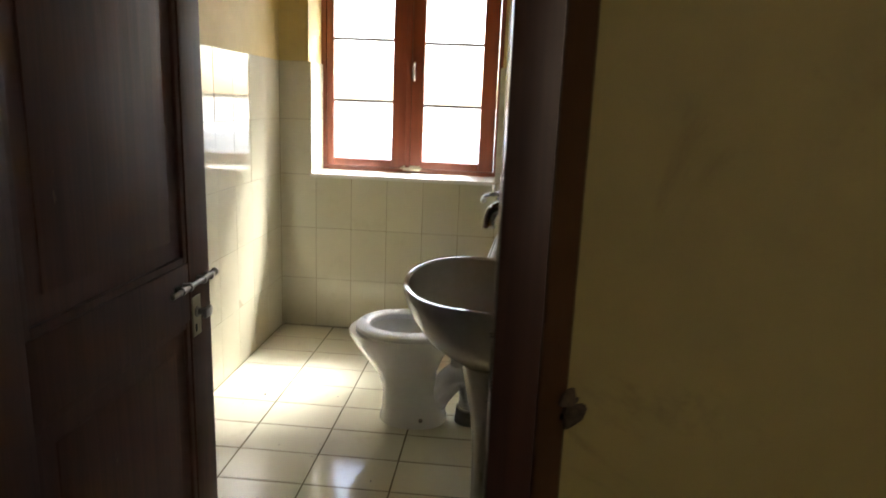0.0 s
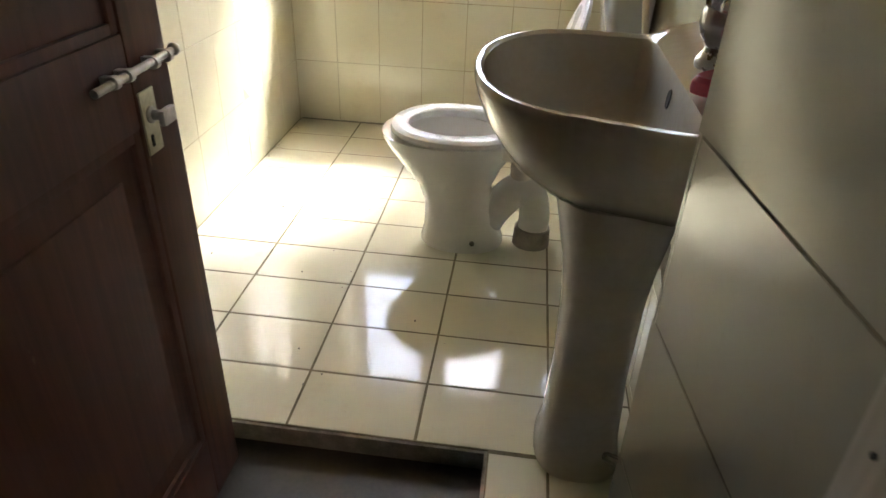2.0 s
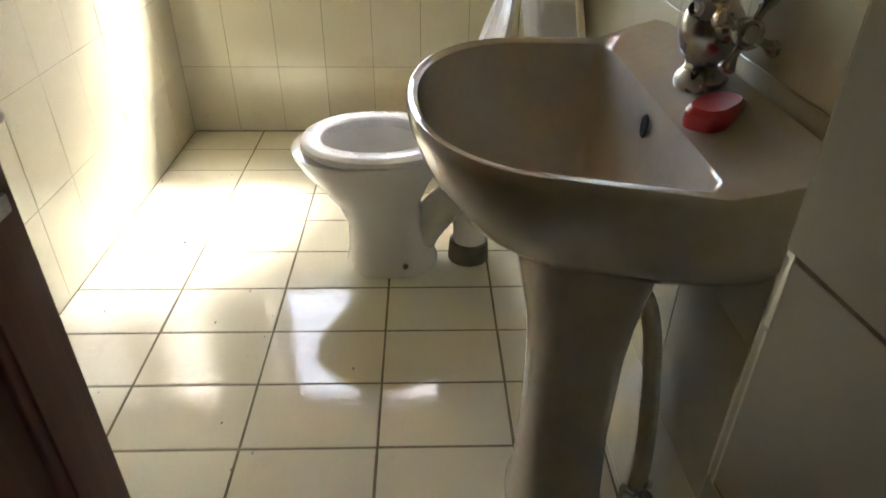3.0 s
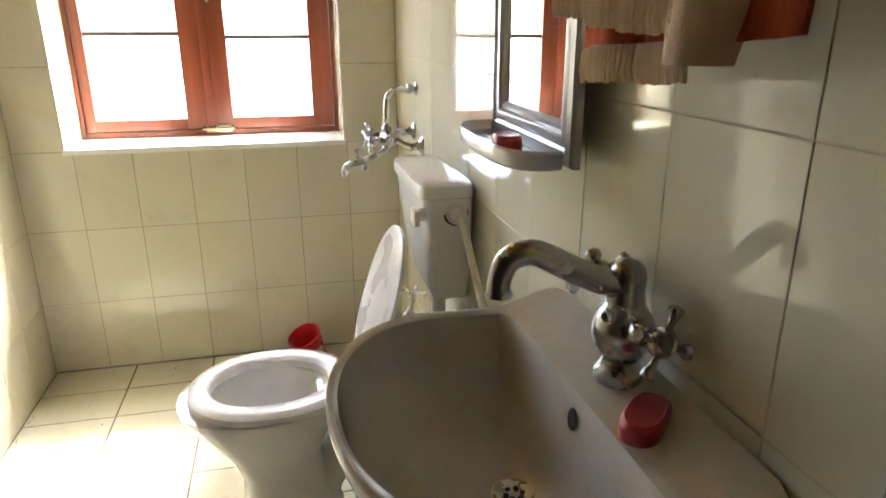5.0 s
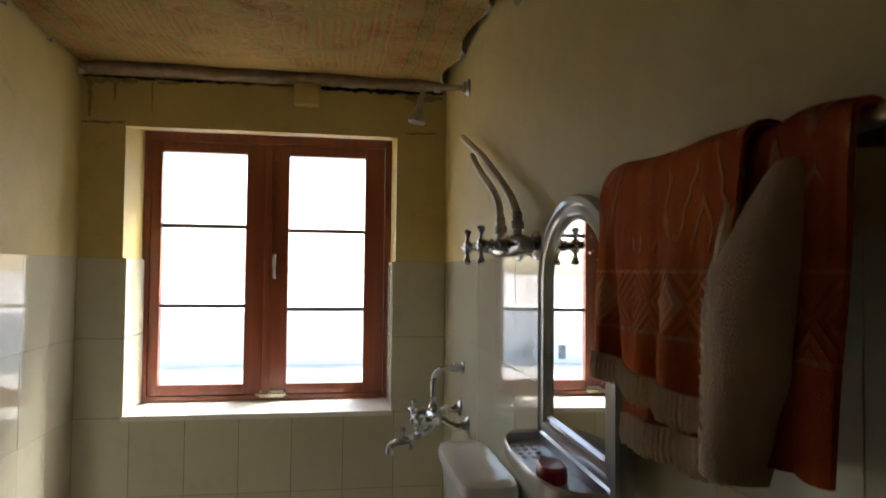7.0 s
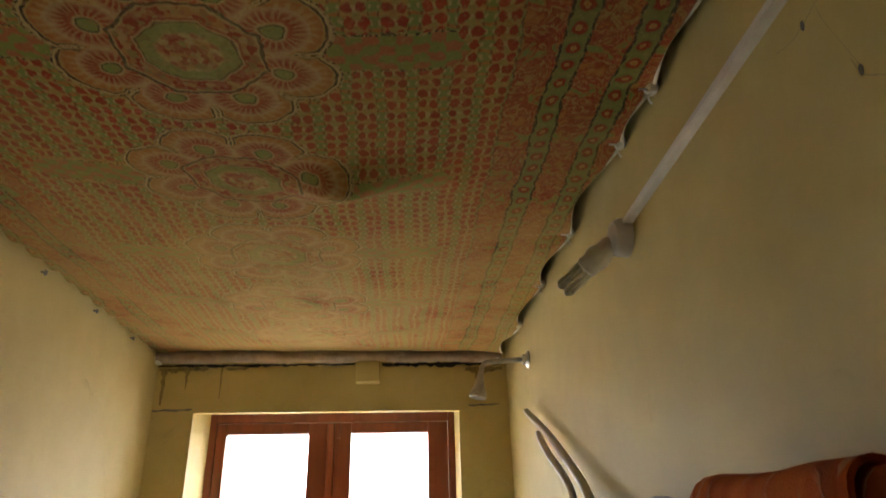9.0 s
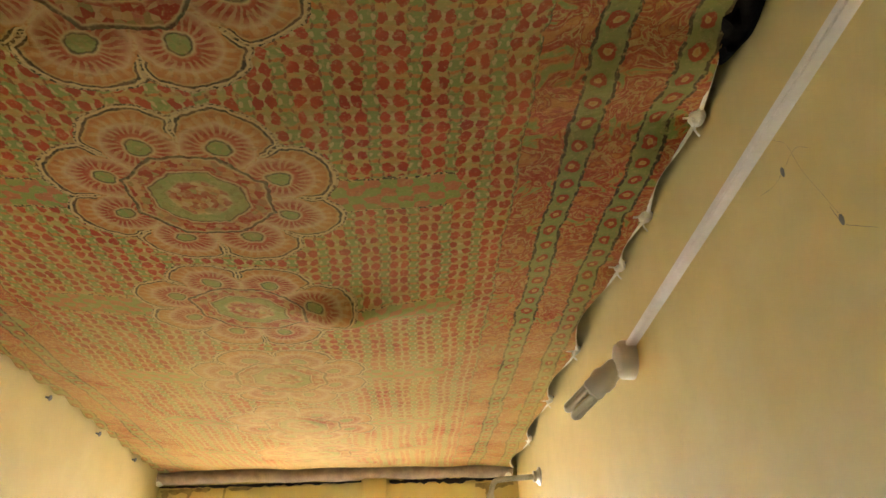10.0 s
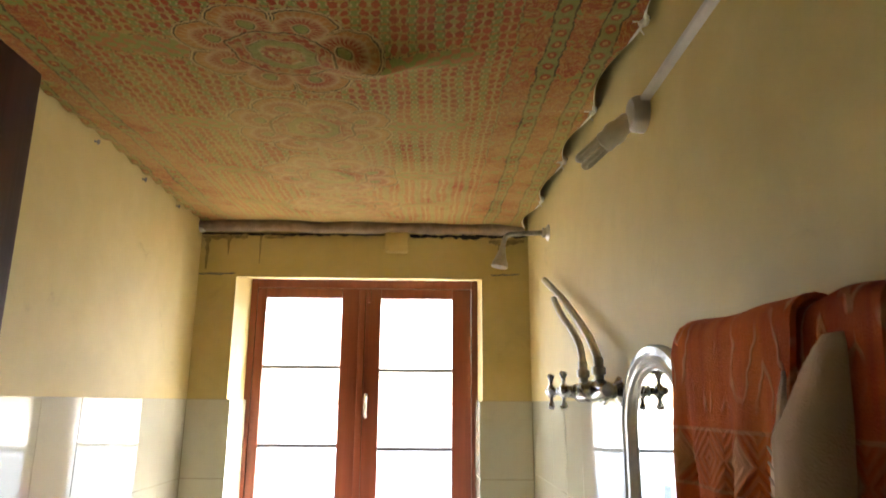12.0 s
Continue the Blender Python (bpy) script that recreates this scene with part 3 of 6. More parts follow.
structure("wall_far", boxes((LEFT - 0.006, OPEN_L - 0.012, FAR + GAP, FAR + 0.36, -0.3, TILE_TOP), (OPEN_R + 0.008, RIGHT + 0.006, FAR + GAP, FAR + 0.36, -0.3, TILE_TOP), (OPEN_L - 0.012, OPEN_R + 0.008, FAR + GAP, FAR + 0.36, -0.3, SILL - 0.02)), M_GROUT_F, "tiled window wall bed", "wall")
structure("wall_far_upper", boxes((LEFT - 0.006, OPEN_L - 0.016, FAR - 0.001, FAR + 0.36, TILE_TOP, 2.05), (OPEN_R + 0.012, RIGHT + 0.006, FAR - 0.001, FAR + 0.36, TILE_TOP, 2.05), (LEFT - 0.006, RIGHT + 0.006, FAR - 0.004, FAR + 0.03, OPEN_T - 0.014, ROOF), (LEFT - 0.006, RIGHT + 0.006, FAR + 0.03, FAR + 0.36, 2.05, ROOF)), M_PAINT, "yellow painted plaster around the window", "wall")
structure("ceiling", boxes((LEFT - 0.3, RIGHT + 0.3, NEAR - 0.6, FAR + 0.4, ROOF, ROOF + 0.15), *[(LEFT, RIGHT, y, y + 0.09, ROOF - 0.1, ROOF) for y in (1.45, 2.0, 2.55, 3.1)]), M_BEAM, "dark old timber ceiling above the cloth", "ceiling")
FLARE = 0.115


def flared_wall():
    """The thick wall beside the doorway; its reveal opens a little towards the frame."""
    bm = boxes((0.376, 2.2, OUTER, JAMB_Y1, -0.3, 2.9))
    for y0, y1, top in ((1.0, NEAR, 1.75), (JAMB_Y1, 1.0, ROOF)):
        xa, xb = (REVEAL + GAP + FLARE * (NEAR - y) for y in (y0, y1))
        loft(bm, [[Vector((xa, y0, z)), Vector((2.2, y0, z)), Vector((2.2, y1, z)), Vector((xb, y1, z))] for z in (-0.3, top)])
    return bm


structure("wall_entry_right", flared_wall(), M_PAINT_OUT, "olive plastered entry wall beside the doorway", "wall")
structure("reveal_bed", loft(bmesh.new(), [[Vector((REVEAL + 0.0009 + FLARE * (NEAR - y) + dx, y, z)) for y, dx in ((JAMB_Y1 + 0.001, 0.0), (NEAR - 0.001, 0.0), (NEAR - 0.001, 0.012), (JAMB_Y1 + 0.001, 0.012))] for z in (0.0, 1.746)]), M_GROUT, "dark mortar bed under the reveal tiles", "wall")
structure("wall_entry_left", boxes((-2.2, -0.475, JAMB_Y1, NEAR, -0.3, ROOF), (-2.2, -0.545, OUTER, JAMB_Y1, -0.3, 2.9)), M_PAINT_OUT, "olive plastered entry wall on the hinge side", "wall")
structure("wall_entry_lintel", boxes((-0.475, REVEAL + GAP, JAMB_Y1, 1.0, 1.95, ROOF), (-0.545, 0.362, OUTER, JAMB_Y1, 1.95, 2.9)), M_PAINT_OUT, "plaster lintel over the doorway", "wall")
# rear opening is added, out of view, to let daylight into the entry
structure("wall_outer_room", boxes((-2.4, -2.2, -1.8, OUTER, -0.35, 2.9), (2.2, 2.4, -1.8, OUTER, -0.35, 2.9), (-2.4, 0.95, -1.8, -1.6, -0.35, 2.9), (1.58, 2.4, -1.8, -1.6, -0.35, 2.9), (0.95, 1.58, -1.8, -1.6, -0.35, 1.1), (0.95, 1.58, -1.8, -1.6, 2.0, 2.9)), M_BACK, "unseen entry room walls kept dark, with an opening added for daylight", "wall")
# added wall, never in view: throws warm sunlight back through the rear opening
structure("bounce_wall", boxes((-7, 7, -5.4, -5.2, -0.35, 4.2), (-7, 7, -5.2, -1.8, -0.5, -0.35)), M_BOUNCE, "unseen ochre wall added to bounce warm sunlight into the entry room", "wall")
structure("ceiling_outer_room", boxes((-2.4, 2.4, -1.8, OUTER, 2.9, 3.05)), M_ROUGH, "plain plaster ceiling of the entry room", "ceiling")
structure("window_sill", boxes((OPEN_L - 0.01, OPEN_R + 0.006, FAR - 0.004, FAR + 0.27, SILL - 0.02, SILL), bevel=0.003), M_SILL, "white stone window sill", "sill")

structure("painted_margin", loft(bmesh.new(), [[Vector((0.348, JAMB_Y0 + 0.002, z)), Vector((0.3755, OUTER + 0.001, z)), Vector((0.3755, JAMB_Y1 - 0.001, z)), Vector((0.348, JAMB_Y1 - 0.001, z))] for z in (LANDING, 1.949)]), M_MARGIN, "brown painted plaster margin beside the door frame", "trim")

# ---- door frame and door ----
frame_ob = thing("door_frame", (REVEAL, JAMB_Y0, LANDING), "dark worn timber door frame set in the thick wall", "door frame", kind="structure")
part("jamb", boxes((REVEAL, 0.347, JAMB_Y0, JAMB_Y1 - 0.001, LANDING, 1.95), bevel=0.006), M_JAMB, frame_ob)
part("jamb", boxes((-0.542, -0.475, JAMB_Y0, JAMB_Y1 - 0.001, LANDING, 1.95), bevel=0.006), M_JAMB, frame_ob)
part("head", boxes((-0.474, REVEAL - 0.001, JAMB_Y0, JAMB_Y1 - 0.001, 1.875, 1.949), bevel=0.006), M_JAMB, frame_ob)



def build_jamb_skin():
    """Weathered inner face of the jamb: ridged along the grain, with a ragged outer edge."""
    bm = bmesh.new()
    rows = []
    nz, ny = 210, 22
    for j in range(nz + 1):
        z = LANDING + (1.87 - LANDING) * j / nz
        y0 = JAMB_Y0 + 0.003 + 0.005 * abs(noise.noise(Vector((z * 16, 3, 1)))) + 0.004 * max(0, noise.noise(Vector((z * 60, 8, 1))))
        row = []
        for i in range(ny + 1):
            y = y0 + (JAMB_Y1 - 0.003 - y0) * i / ny
            ridge = noise.noise(Vector((y * 210, z * 5.5, 2.0))) * 0.0013 * (1 - 0.7 * i / ny) + noise.noise(Vector((y * 40, z * 14, 7.0))) * 0.0008
            gouge = max(0.0, noise.noise(Vector((y * 90, z * 8, 4.0))) - 0.32) * 0.009 * (1 - i / ny)
            row.append(bm.verts.new((REVEAL - 0.0026 + ridge + min(gouge, 0.002), y, z)))
        rows.append(row)
    for a, b in zip(rows, rows[1:]):
        for i in range(ny):
            bm.faces.new((a[i], b[i], b[i + 1], a[i + 1]))
    bmesh.ops.recalc_face_normals(bm, faces=bm.faces)
    part("paint_skin", bm, M_SKIN, frame_ob, "worn cream paint on the inner face")
    for y, z, r in ((0.866, 0.940, 0.0018), (0.852, 1.03, 0.0012), (0.846, 1.036, 0.0011)):
        part("nail_hole", lathe(bmesh.new(), (REVEAL + 0.002, y, z), (-1, 0, 0), [(0, r), (0.0062, r * 0.9), (0.0064, 0.0004)], 10), M_BLACK, frame_ob)


build_jamb_skin()


DX, DY0, DY1, DZ0, DZ1 = -0.42, 0.895, 1.632, LANDING + 0.012, 1.855


def build_door():
    d = thing("door_1", (DX - 0.02, DY0, DZ0), "dark brown panelled wooden door standing open inwards", "door", kind="structure")
    x0, x1 = DX - 0.036, DX
    part("stile", boxes((x0, x1, DY1 - 0.105, DY1, DZ0, DZ1), bevel=0.004), M_DOOR, d)
    part("stile", boxes((x0, x1, DY0, DY0 + 0.1, DZ0, DZ1), bevel=0.004), M_DOOR, d)
    ya, yb = DY0 + 0.1005, DY1 - 0.1055
    for name, a, b in (("bottom_rail", DZ0, 0.12), ("lock_rail", 0.775, 0.915), ("top_rail", 1.73, DZ1)):
        part(name, boxes((x0 + 0.001, x1 - 0.001, ya, yb, a, b), bevel=0.004), M_DOOR, d)
    for a, b in ((0.1205, 0.7745), (0.9155, 1.7295)):
        bm = boxes((x0 + 0.013, x1 - 0.013, ya, yb, a, b))
        box(bm, x0 + 0.009, x1 - 0.009, ya + 0.06, yb - 0.06, a + 0.06, b - 0.06, bevel=0.003)
        part("panel", bm, M_DOOR, d)
        bm = bmesh.new()
        for r in ((ya, ya + 0.016, a, b), (yb - 0.016, yb, a, b), (ya + 0.0162, yb - 0.0162, a, a + 0.016), (ya + 0.0162, yb - 0.0162, b - 0.016, b)):
            box(bm, x1 - 0.0129, x1 - 0.004, r[0], r[1], r[2], r[3], bevel=0.003)
        part("moulding", bm, M_DOOR, d)
    # sliding bolt on the lock rail
    bolt = part("bolt", tube(bmesh.new(), [(DX + 0.016, 1.415, 0.864), (DX + 0.016, 1.628, 0.870)], 0.006), M_STEEL, d, "tarnished steel sliding bolt")
    bm = bmesh.new()
    for y in (1.455, 1.49, 1.56, 1.60):
        lathe(bm, (DX + 0.016, y, 0.866), (0, 1, 0), [(0, 0.007), (0.001, 0.0095), (0.011, 0.0095), (0.012, 0.007)], 14)
        box(bm, DX, DX + 0.012, y, y + 0.012, 0.858, 0.874, bevel=0.001)
    part("staple", bm, M_STEEL, bolt)
    part("knob", ball(bmesh.new(), (DX + 0.016, 1.628, 0.870), 0.010), M_STEEL, bolt)
    # lock plate and turned handle
    plate = part("lock_plate", boxes((DX, DX + 0.003, 1.532, 1.572, 0.730, 0.828), bevel=0.001), M_BRASS, d, "pale brass lock plate")
    part("keyhole", boxes((DX + 0.003, DX + 0.0045, 1.542, 1.548, 0.742, 0.760)), M_BLACK, plate)
    bm = lathe(bmesh.new(), (DX + 0.003, 1.552, 0.790), (1, 0, 0), [(0, 0.013), (0.003, 0.013), (0.005, 0.008), (0.024, 0.008), (0.026, 0.006)], 18)
    part("spindle", bm, M_STEEL, plate)
    part("handle", boxes((DX + 0.024, DX + 0.034, 1.536, 1.573, 0.778, 0.802), bevel=0.004), M_STEEL, plate)
    return d


build_door()


# ---- window ----
def build_window():
    w = thing("window_1", (-0.25, PANE_Y, SILL), "red-brown varnished timber casement window, closed", "window", kind="structure")
    y0, y1 = PANE_Y, PANE_Y + 0.075
    L, R, B, T = OPEN_L - 0.028, OPEN_R + 0.024, SILL, 2.038
    fr = 0.040
    part("frame_side", boxes((L, L + fr, y0, y1, B, T), bevel=0.004), M_WINDOW, w)
    part("frame_side", boxes((R - fr, R, y0, y1, B, T), bevel=0.004), M_WINDOW, w)
    part("frame_head", boxes((L + fr, R - fr, y0, y1, T - fr, T), bevel=0.004), M_WINDOW, w)
    part("frame_foot", boxes((L + fr, R - fr, y0, y1, B, B + 0.024), bevel=0.004), M_WINDOW, w)
    for side, (xa, xb, pa, pb, bars) in enumerate(((L + fr + 0.002, -0.262, -0.703, -0.356, (1.295, 1.637)), (-0.258, R - fr - 0.002, -0.176, 0.154, (1.282, 1.625)))):
        c = part("casement", bmesh_frame(xa, xb, y0 + 0.006, y1 - 0.02, B + 0.026, T - fr - 0.002, pa, pb, 0.962, 1.952), M_WINDOW, w)
        for z in bars:
            part("glazing_bar", boxes((pa, pb, y0 + 0.014, y0 + 0.034, z - 0.0085, z + 0.0085), bevel=0.003), M_MUNTIN, c)
        levels = [0.962, *bars, 1.952]
        for a, b in zip(levels, levels[1:]):
            pane = part("pane", boxes((pa - 0.004, pb + 0.004, y0 + 0.024, y0 + 0.028, a + 0.001, b - 0.001)), M_GLASS, c)
            pane.visible_shadow = False
    strip = part("cover_strip", boxes((-0.276, -0.246, y0 - 0.008, y0 + 0.0058, B + 0.03, T - fr - 0.006), bevel=0.004), M_WINDOW, w)
    bm = tube(bmesh.new(), smooth_path([(-0.231, y0 - 0.002, 1.515), (-0.231, y0 - 0.03, 1.505), (-0.231, y0 - 0.034, 1.47), (-0.231, y0 - 0.03, 1.43), (-0.231, y0 - 0.002, 1.42)], 6), 0.007)
    part("pull_handle", bm, M_STEEL, w, "pale metal pull handle")
    bm = boxes((-0.285, -0.185, y0 - 0.006, y0 - 0.001, 0.905, 0.935), bevel=0.001)
    tube(bm, [(-0.30, y0 - 0.013, 0.92), (-0.175, y0 - 0.013, 0.92)], 0.006)
    box(bm, -0.245, -0.235, y0 - 0.03, y0 - 0.01, 0.912, 0.930, bevel=0.002)
    part("tower_bolt", bm, M_BRASS, w, "small brass bolt at the foot")
    part("top_catch", boxes((-0.235, -0.222, y0 - 0.01, y0 + 0.005, 1.93, 1.99), bevel=0.002), M_WINDOW, w)


def bmesh_frame(xa, xb, y0, y1, za, zb, pa, pb, pza, pzb):
    return boxes((xa, pa, y0, y1, za, zb), (pb, xb, y0, y1, za, zb), (pa, pb, y0 + 0.0005, y1, za, pza), (pa, pb, y0 + 0.0005, y1, pzb, zb), bevel=0.004)


build_window()


# ---- washbasin ----
def basin_outline(kind, z, scale=1.0, n=72):
    """The rim is a wide D: round to the room, square to the wall."""
    cx, cy = 0.245, 1.752
    left, right, half = {"rim": (0.189, 0.225, 0.267), "bowl": (0.173, 0.128, 0.245)}[kind]
    out = []
    for k in range(n):
        a = 2 * math.pi * k / n
        c, s = math.cos(a), math.sin(a)
        p = (14.0 if kind == "rim" else 16.0) if c > 0 else 2.15
        ax = right if c > 0 else left
        r = (abs(c / ax) ** p + abs(s / half) ** p) ** (-1 / p)
        px, py = cx + r * c * scale, cy + r * s * scale
        t = max(0.0, min(1.0, (px - 0.22) / 0.25))
        out.append(Vector((px, cy + (py - cy) * (1 + 0.12 * t) - 0.040 * t, z)))
    return out


def build_basin():
    b = thing("washbasin", (0.32, 1.757, 0.0), "white porcelain washbasin on a pedestal against the tiled wall", "washbasin")

    def lift(ring):
        for v in ring:
            t = max(0.0, min(1.0, (v.x - 0.372) / 0.098))
            v.z += 0.040 * t
        return ring

    def toward(ring, c, k, z):
        return [Vector((c[0] + (v.x - c[0]) * k, c[1] + (v.y - c[1]) * k, z)) for v in ring]

    rim, bowl = basin_outline("rim", 0.855), basin_outline("bowl", 0.855)
    c = (0.335, 1.757)
    outer = []
    for k, z in ((0.50, 0.665), (0.60, 0.675), (0.78, 0.72), (0.93, 0.785), (0.985, 0.825), (1.0, 0.842)):
        ring = toward(rim, c, k, z)
        for v, w in zip(ring, rim):
            if w.x > 0.40:
                v.x = max(v.x, min(w.x, 0.30 + 0.30 * k))
        outer.append(ring)
    d = (0.300, 1.735)
    rings = outer + [lift([Vector((v.x, v.y, 0.851)) for v in rim]), lift(toward(rim, (0.25, 1.757), 0.985, 0.8565)), lift(toward(bowl, d, 1.03, 0.8565)), lift(toward(bowl, d, 1.005, 0.852))]
    for k, z in ((0.985, 0.83), (0.94, 0.79), (0.85, 0.75), (0.66, 0.72), (0.40, 0.705), (0.15, 0.700), (0.10, 0.699)):
        ring = toward(bowl, d, k, z)
        for v, w in zip(ring, bowl):
            if w.x > 0.365:
                v.x = max(v.x, 0.37 - (0.855 - z) * 0.12) if k > 0.8 else v.x
        rings.append(ring)
    part("bowl", loft(bmesh.new(), rings), M_BASIN, b)
    drain = part("drain", lathe(bmesh.new(), (d[0], d[1], 0.699), (0, 0, 1), [(0, 0.031), (0.004, 0.031), (0.005, 0.027), (0.002, 0.022), (0.001, 0.004)], 28), M_CHROME, b, "chrome waste grating")
    bm = bmesh.new()
    for k in range(6):
        a = k * math.pi / 3
        lathe(bm, (d[0] + 0.012 * math.cos(a), d[1] + 0.012 * math.sin(a), 0.7005), (0, 0, 1), [(0, 0.004), (0.0015, 0.004)], 10)
    part("drain_hole", bm, M_BLACK, drain)
    bm = lathe(bmesh.new(), (0.3685, 1.713, 0.822), (-1, 0, 0.12), [(0, 0.012), (0.002, 0.011)], 20)
    for v in bm.verts:
        v.co.z = 0.822 + (v.co.z - 0.822) * 1.35
    part("overflow_hole", bm, M_BLACK, b)
    rows = []
    for z, ax, ay, cx in ((0.0, 0.095, 0.115, 0.335), (0.02, 0.094, 0.113, 0.335), (0.08, 0.083, 0.095, 0.335), (0.25, 0.077, 0.085, 0.333), (0.42, 0.08, 0.088, 0.332), (0.50, 0.088, 0.098, 0.33), (0.60, 0.105, 0.118, 0.326), (0.650, 0.114, 0.130, 0.323), (0.654, 0.100, 0.116, 0.323), (0.668, 0.100, 0.116, 0.323)):
        rows.append(oval(cx, 1.757, z, ax, ay, 40, 2.7))
    part("pedestal", loft(bmesh.new(), rows), M_BASIN, b)
    return b


build_basin()


def cross_handle(bm, base, axis, size=0.03, spin=0.35):
    """A cross-head tap top: stem, ringed hub and four waisted arms with round ends."""
    axis = Vector(axis).normalized()
    u = axis.orthogonal().normalized()
    u = (u + axis.cross(u) * spin).normalized()
    v = axis.cross(u)
    base = Vector(base)
    k = size / 0.033
    prof = [(0, 0.012), (0.005, 0.0135), (0.009, 0.009), (0.017, 0.0085), (0.020, 0.014), (0.024, 0.0165), (0.032, 0.0165), (0.035, 0.0145), (0.033, 0.011), (0.036, 0.009), (0.038, 0.002)]
    lathe(bm, base, axis, [(h * k, r * k) for h, r in prof], 20)
    hub = base + axis * 0.028 * k
    for w in (u, -u, v, -v):
        tube(bm, [hub + w * size * t for t in (0.35, 0.55, 0.75, 0.92, 1.05, 1.18, 1.26, 1.30)], [r * k for r in (0.0055, 0.0042, 0.0045, 0.0068, 0.0090, 0.0092, 0.0062, 0.001)], 14)
    return bm


def build_basin_tap():
    t = thing("basin_tap", (0.426, 1.708, 0.877), "worn chrome basin mixer tap with cross handles", "tap")
    p = Vector((0.426, 1.708, 0.877))
    prof = [(0, 0.031), (0.005, 0.0325), (0.014, 0.032), (0.020, 0.028), (0.027, 0.0235), (0.032, 0.023), (0.038, 0.027), (0.050, 0.0345), (0.066, 0.0385), (0.082, 0.0375), (0.096, 0.031), (0.106, 0.024), (0.112, 0.0245), (0.118, 0.0225), (0.130, 0.0225), (0.140, 0.0235), (0.152, 0.0205), (0.160, 0.013), (0.164, 0.002)]
    part("body", lathe(bmesh.new(), p, (0, 0, 1), prof, 32), M_CHROME, t)
    s = smooth_path([p + Vector((0.004, 0, 0.126)), p + Vector((-0.035, 0.004, 0.137)), p + Vector((-0.080, 0.009, 0.158)), p + Vector((-0.118, 0.013, 0.176)), p + Vector((-0.146, 0.016, 0.170)), p + Vector((-0.158, 0.017, 0.148)), p + Vector((-0.159, 0.017, 0.124))], 7)
    rad = [0.0175 - 0.003 * i / len(s) for i in range(len(s) - 3)] + [0.0150, 0.0168, 0.0172]
    part("spout", tube(bmesh.new(), s, rad, 20), M_CHROME, t)
    part("spout_lug", lathe(bmesh.new(), p + Vector((-0.062, 0.007, 0.140)), (0.25, 0, -1), [(0, 0.007), (0.006, 0.007), (0.008, 0.004)], 12), M_CHROME, t)
    for dirn, off in (((0.12, -0.97, 0.10), (0.004, -0.030, 0.080)), ((-0.12, 0.90, 0.42), (0, 0.026, 0.104))):
        a = p + Vector(off)
        bm = tube(bmesh.new(), [p + Vector((off[0], off[1] * 0.4, off[2] - 0.006)), a, a + Vector(dirn) * 0.010, a + Vector(dirn) * 0.016], [0.017, 0.018, 0.0165, 0.013], 18)
        part("cross_handle", cross_handle(bm, a + Vector(dirn) * 0.013, dirn, 0.036), M_CHROME, t)
    part("cap_screw", lathe(bmesh.new(), p + Vector((-0.030, -0.018, 0.098)), (-0.8, -0.5, 0.3), [(0, 0.009), (0.005, 0.0095), (0.008, 0.007), (0.006, 0.004)], 16), M_CHROME, t)


build_basin_tap()


def soap_bar(name, place, turn, size, label):
    s = thing(name, place, label, "soap")
    bm = bmesh.new()
    rings = []
    for k, z in ((0.80, 0.0), (0.97, 0.12), (1.0, 0.4), (0.97, 0.75), (0.80, 0.97), (0.62, 0.93)):
        rings.append([Vector((v.x * size[0] * k, v.y * size[1] * k, z * size[2])) for v in oval(0, 0, 0, 0.5, 0.5, 28, 2.7)])
    loft(bm, rings)
    bm.transform(Matrix.Translation(place) @ Matrix.Rotation(radians(turn), 4, "Z"))
    part("bar", bm, M_SOAP, s)
    return s


soap_bar("soap_bar", (0.408, 1.610, 0.869), 44, (0.098, 0.050, 0.026), "red soap bar lying on the washbasin deck")


# ---- toilet ----
TY = 2.655


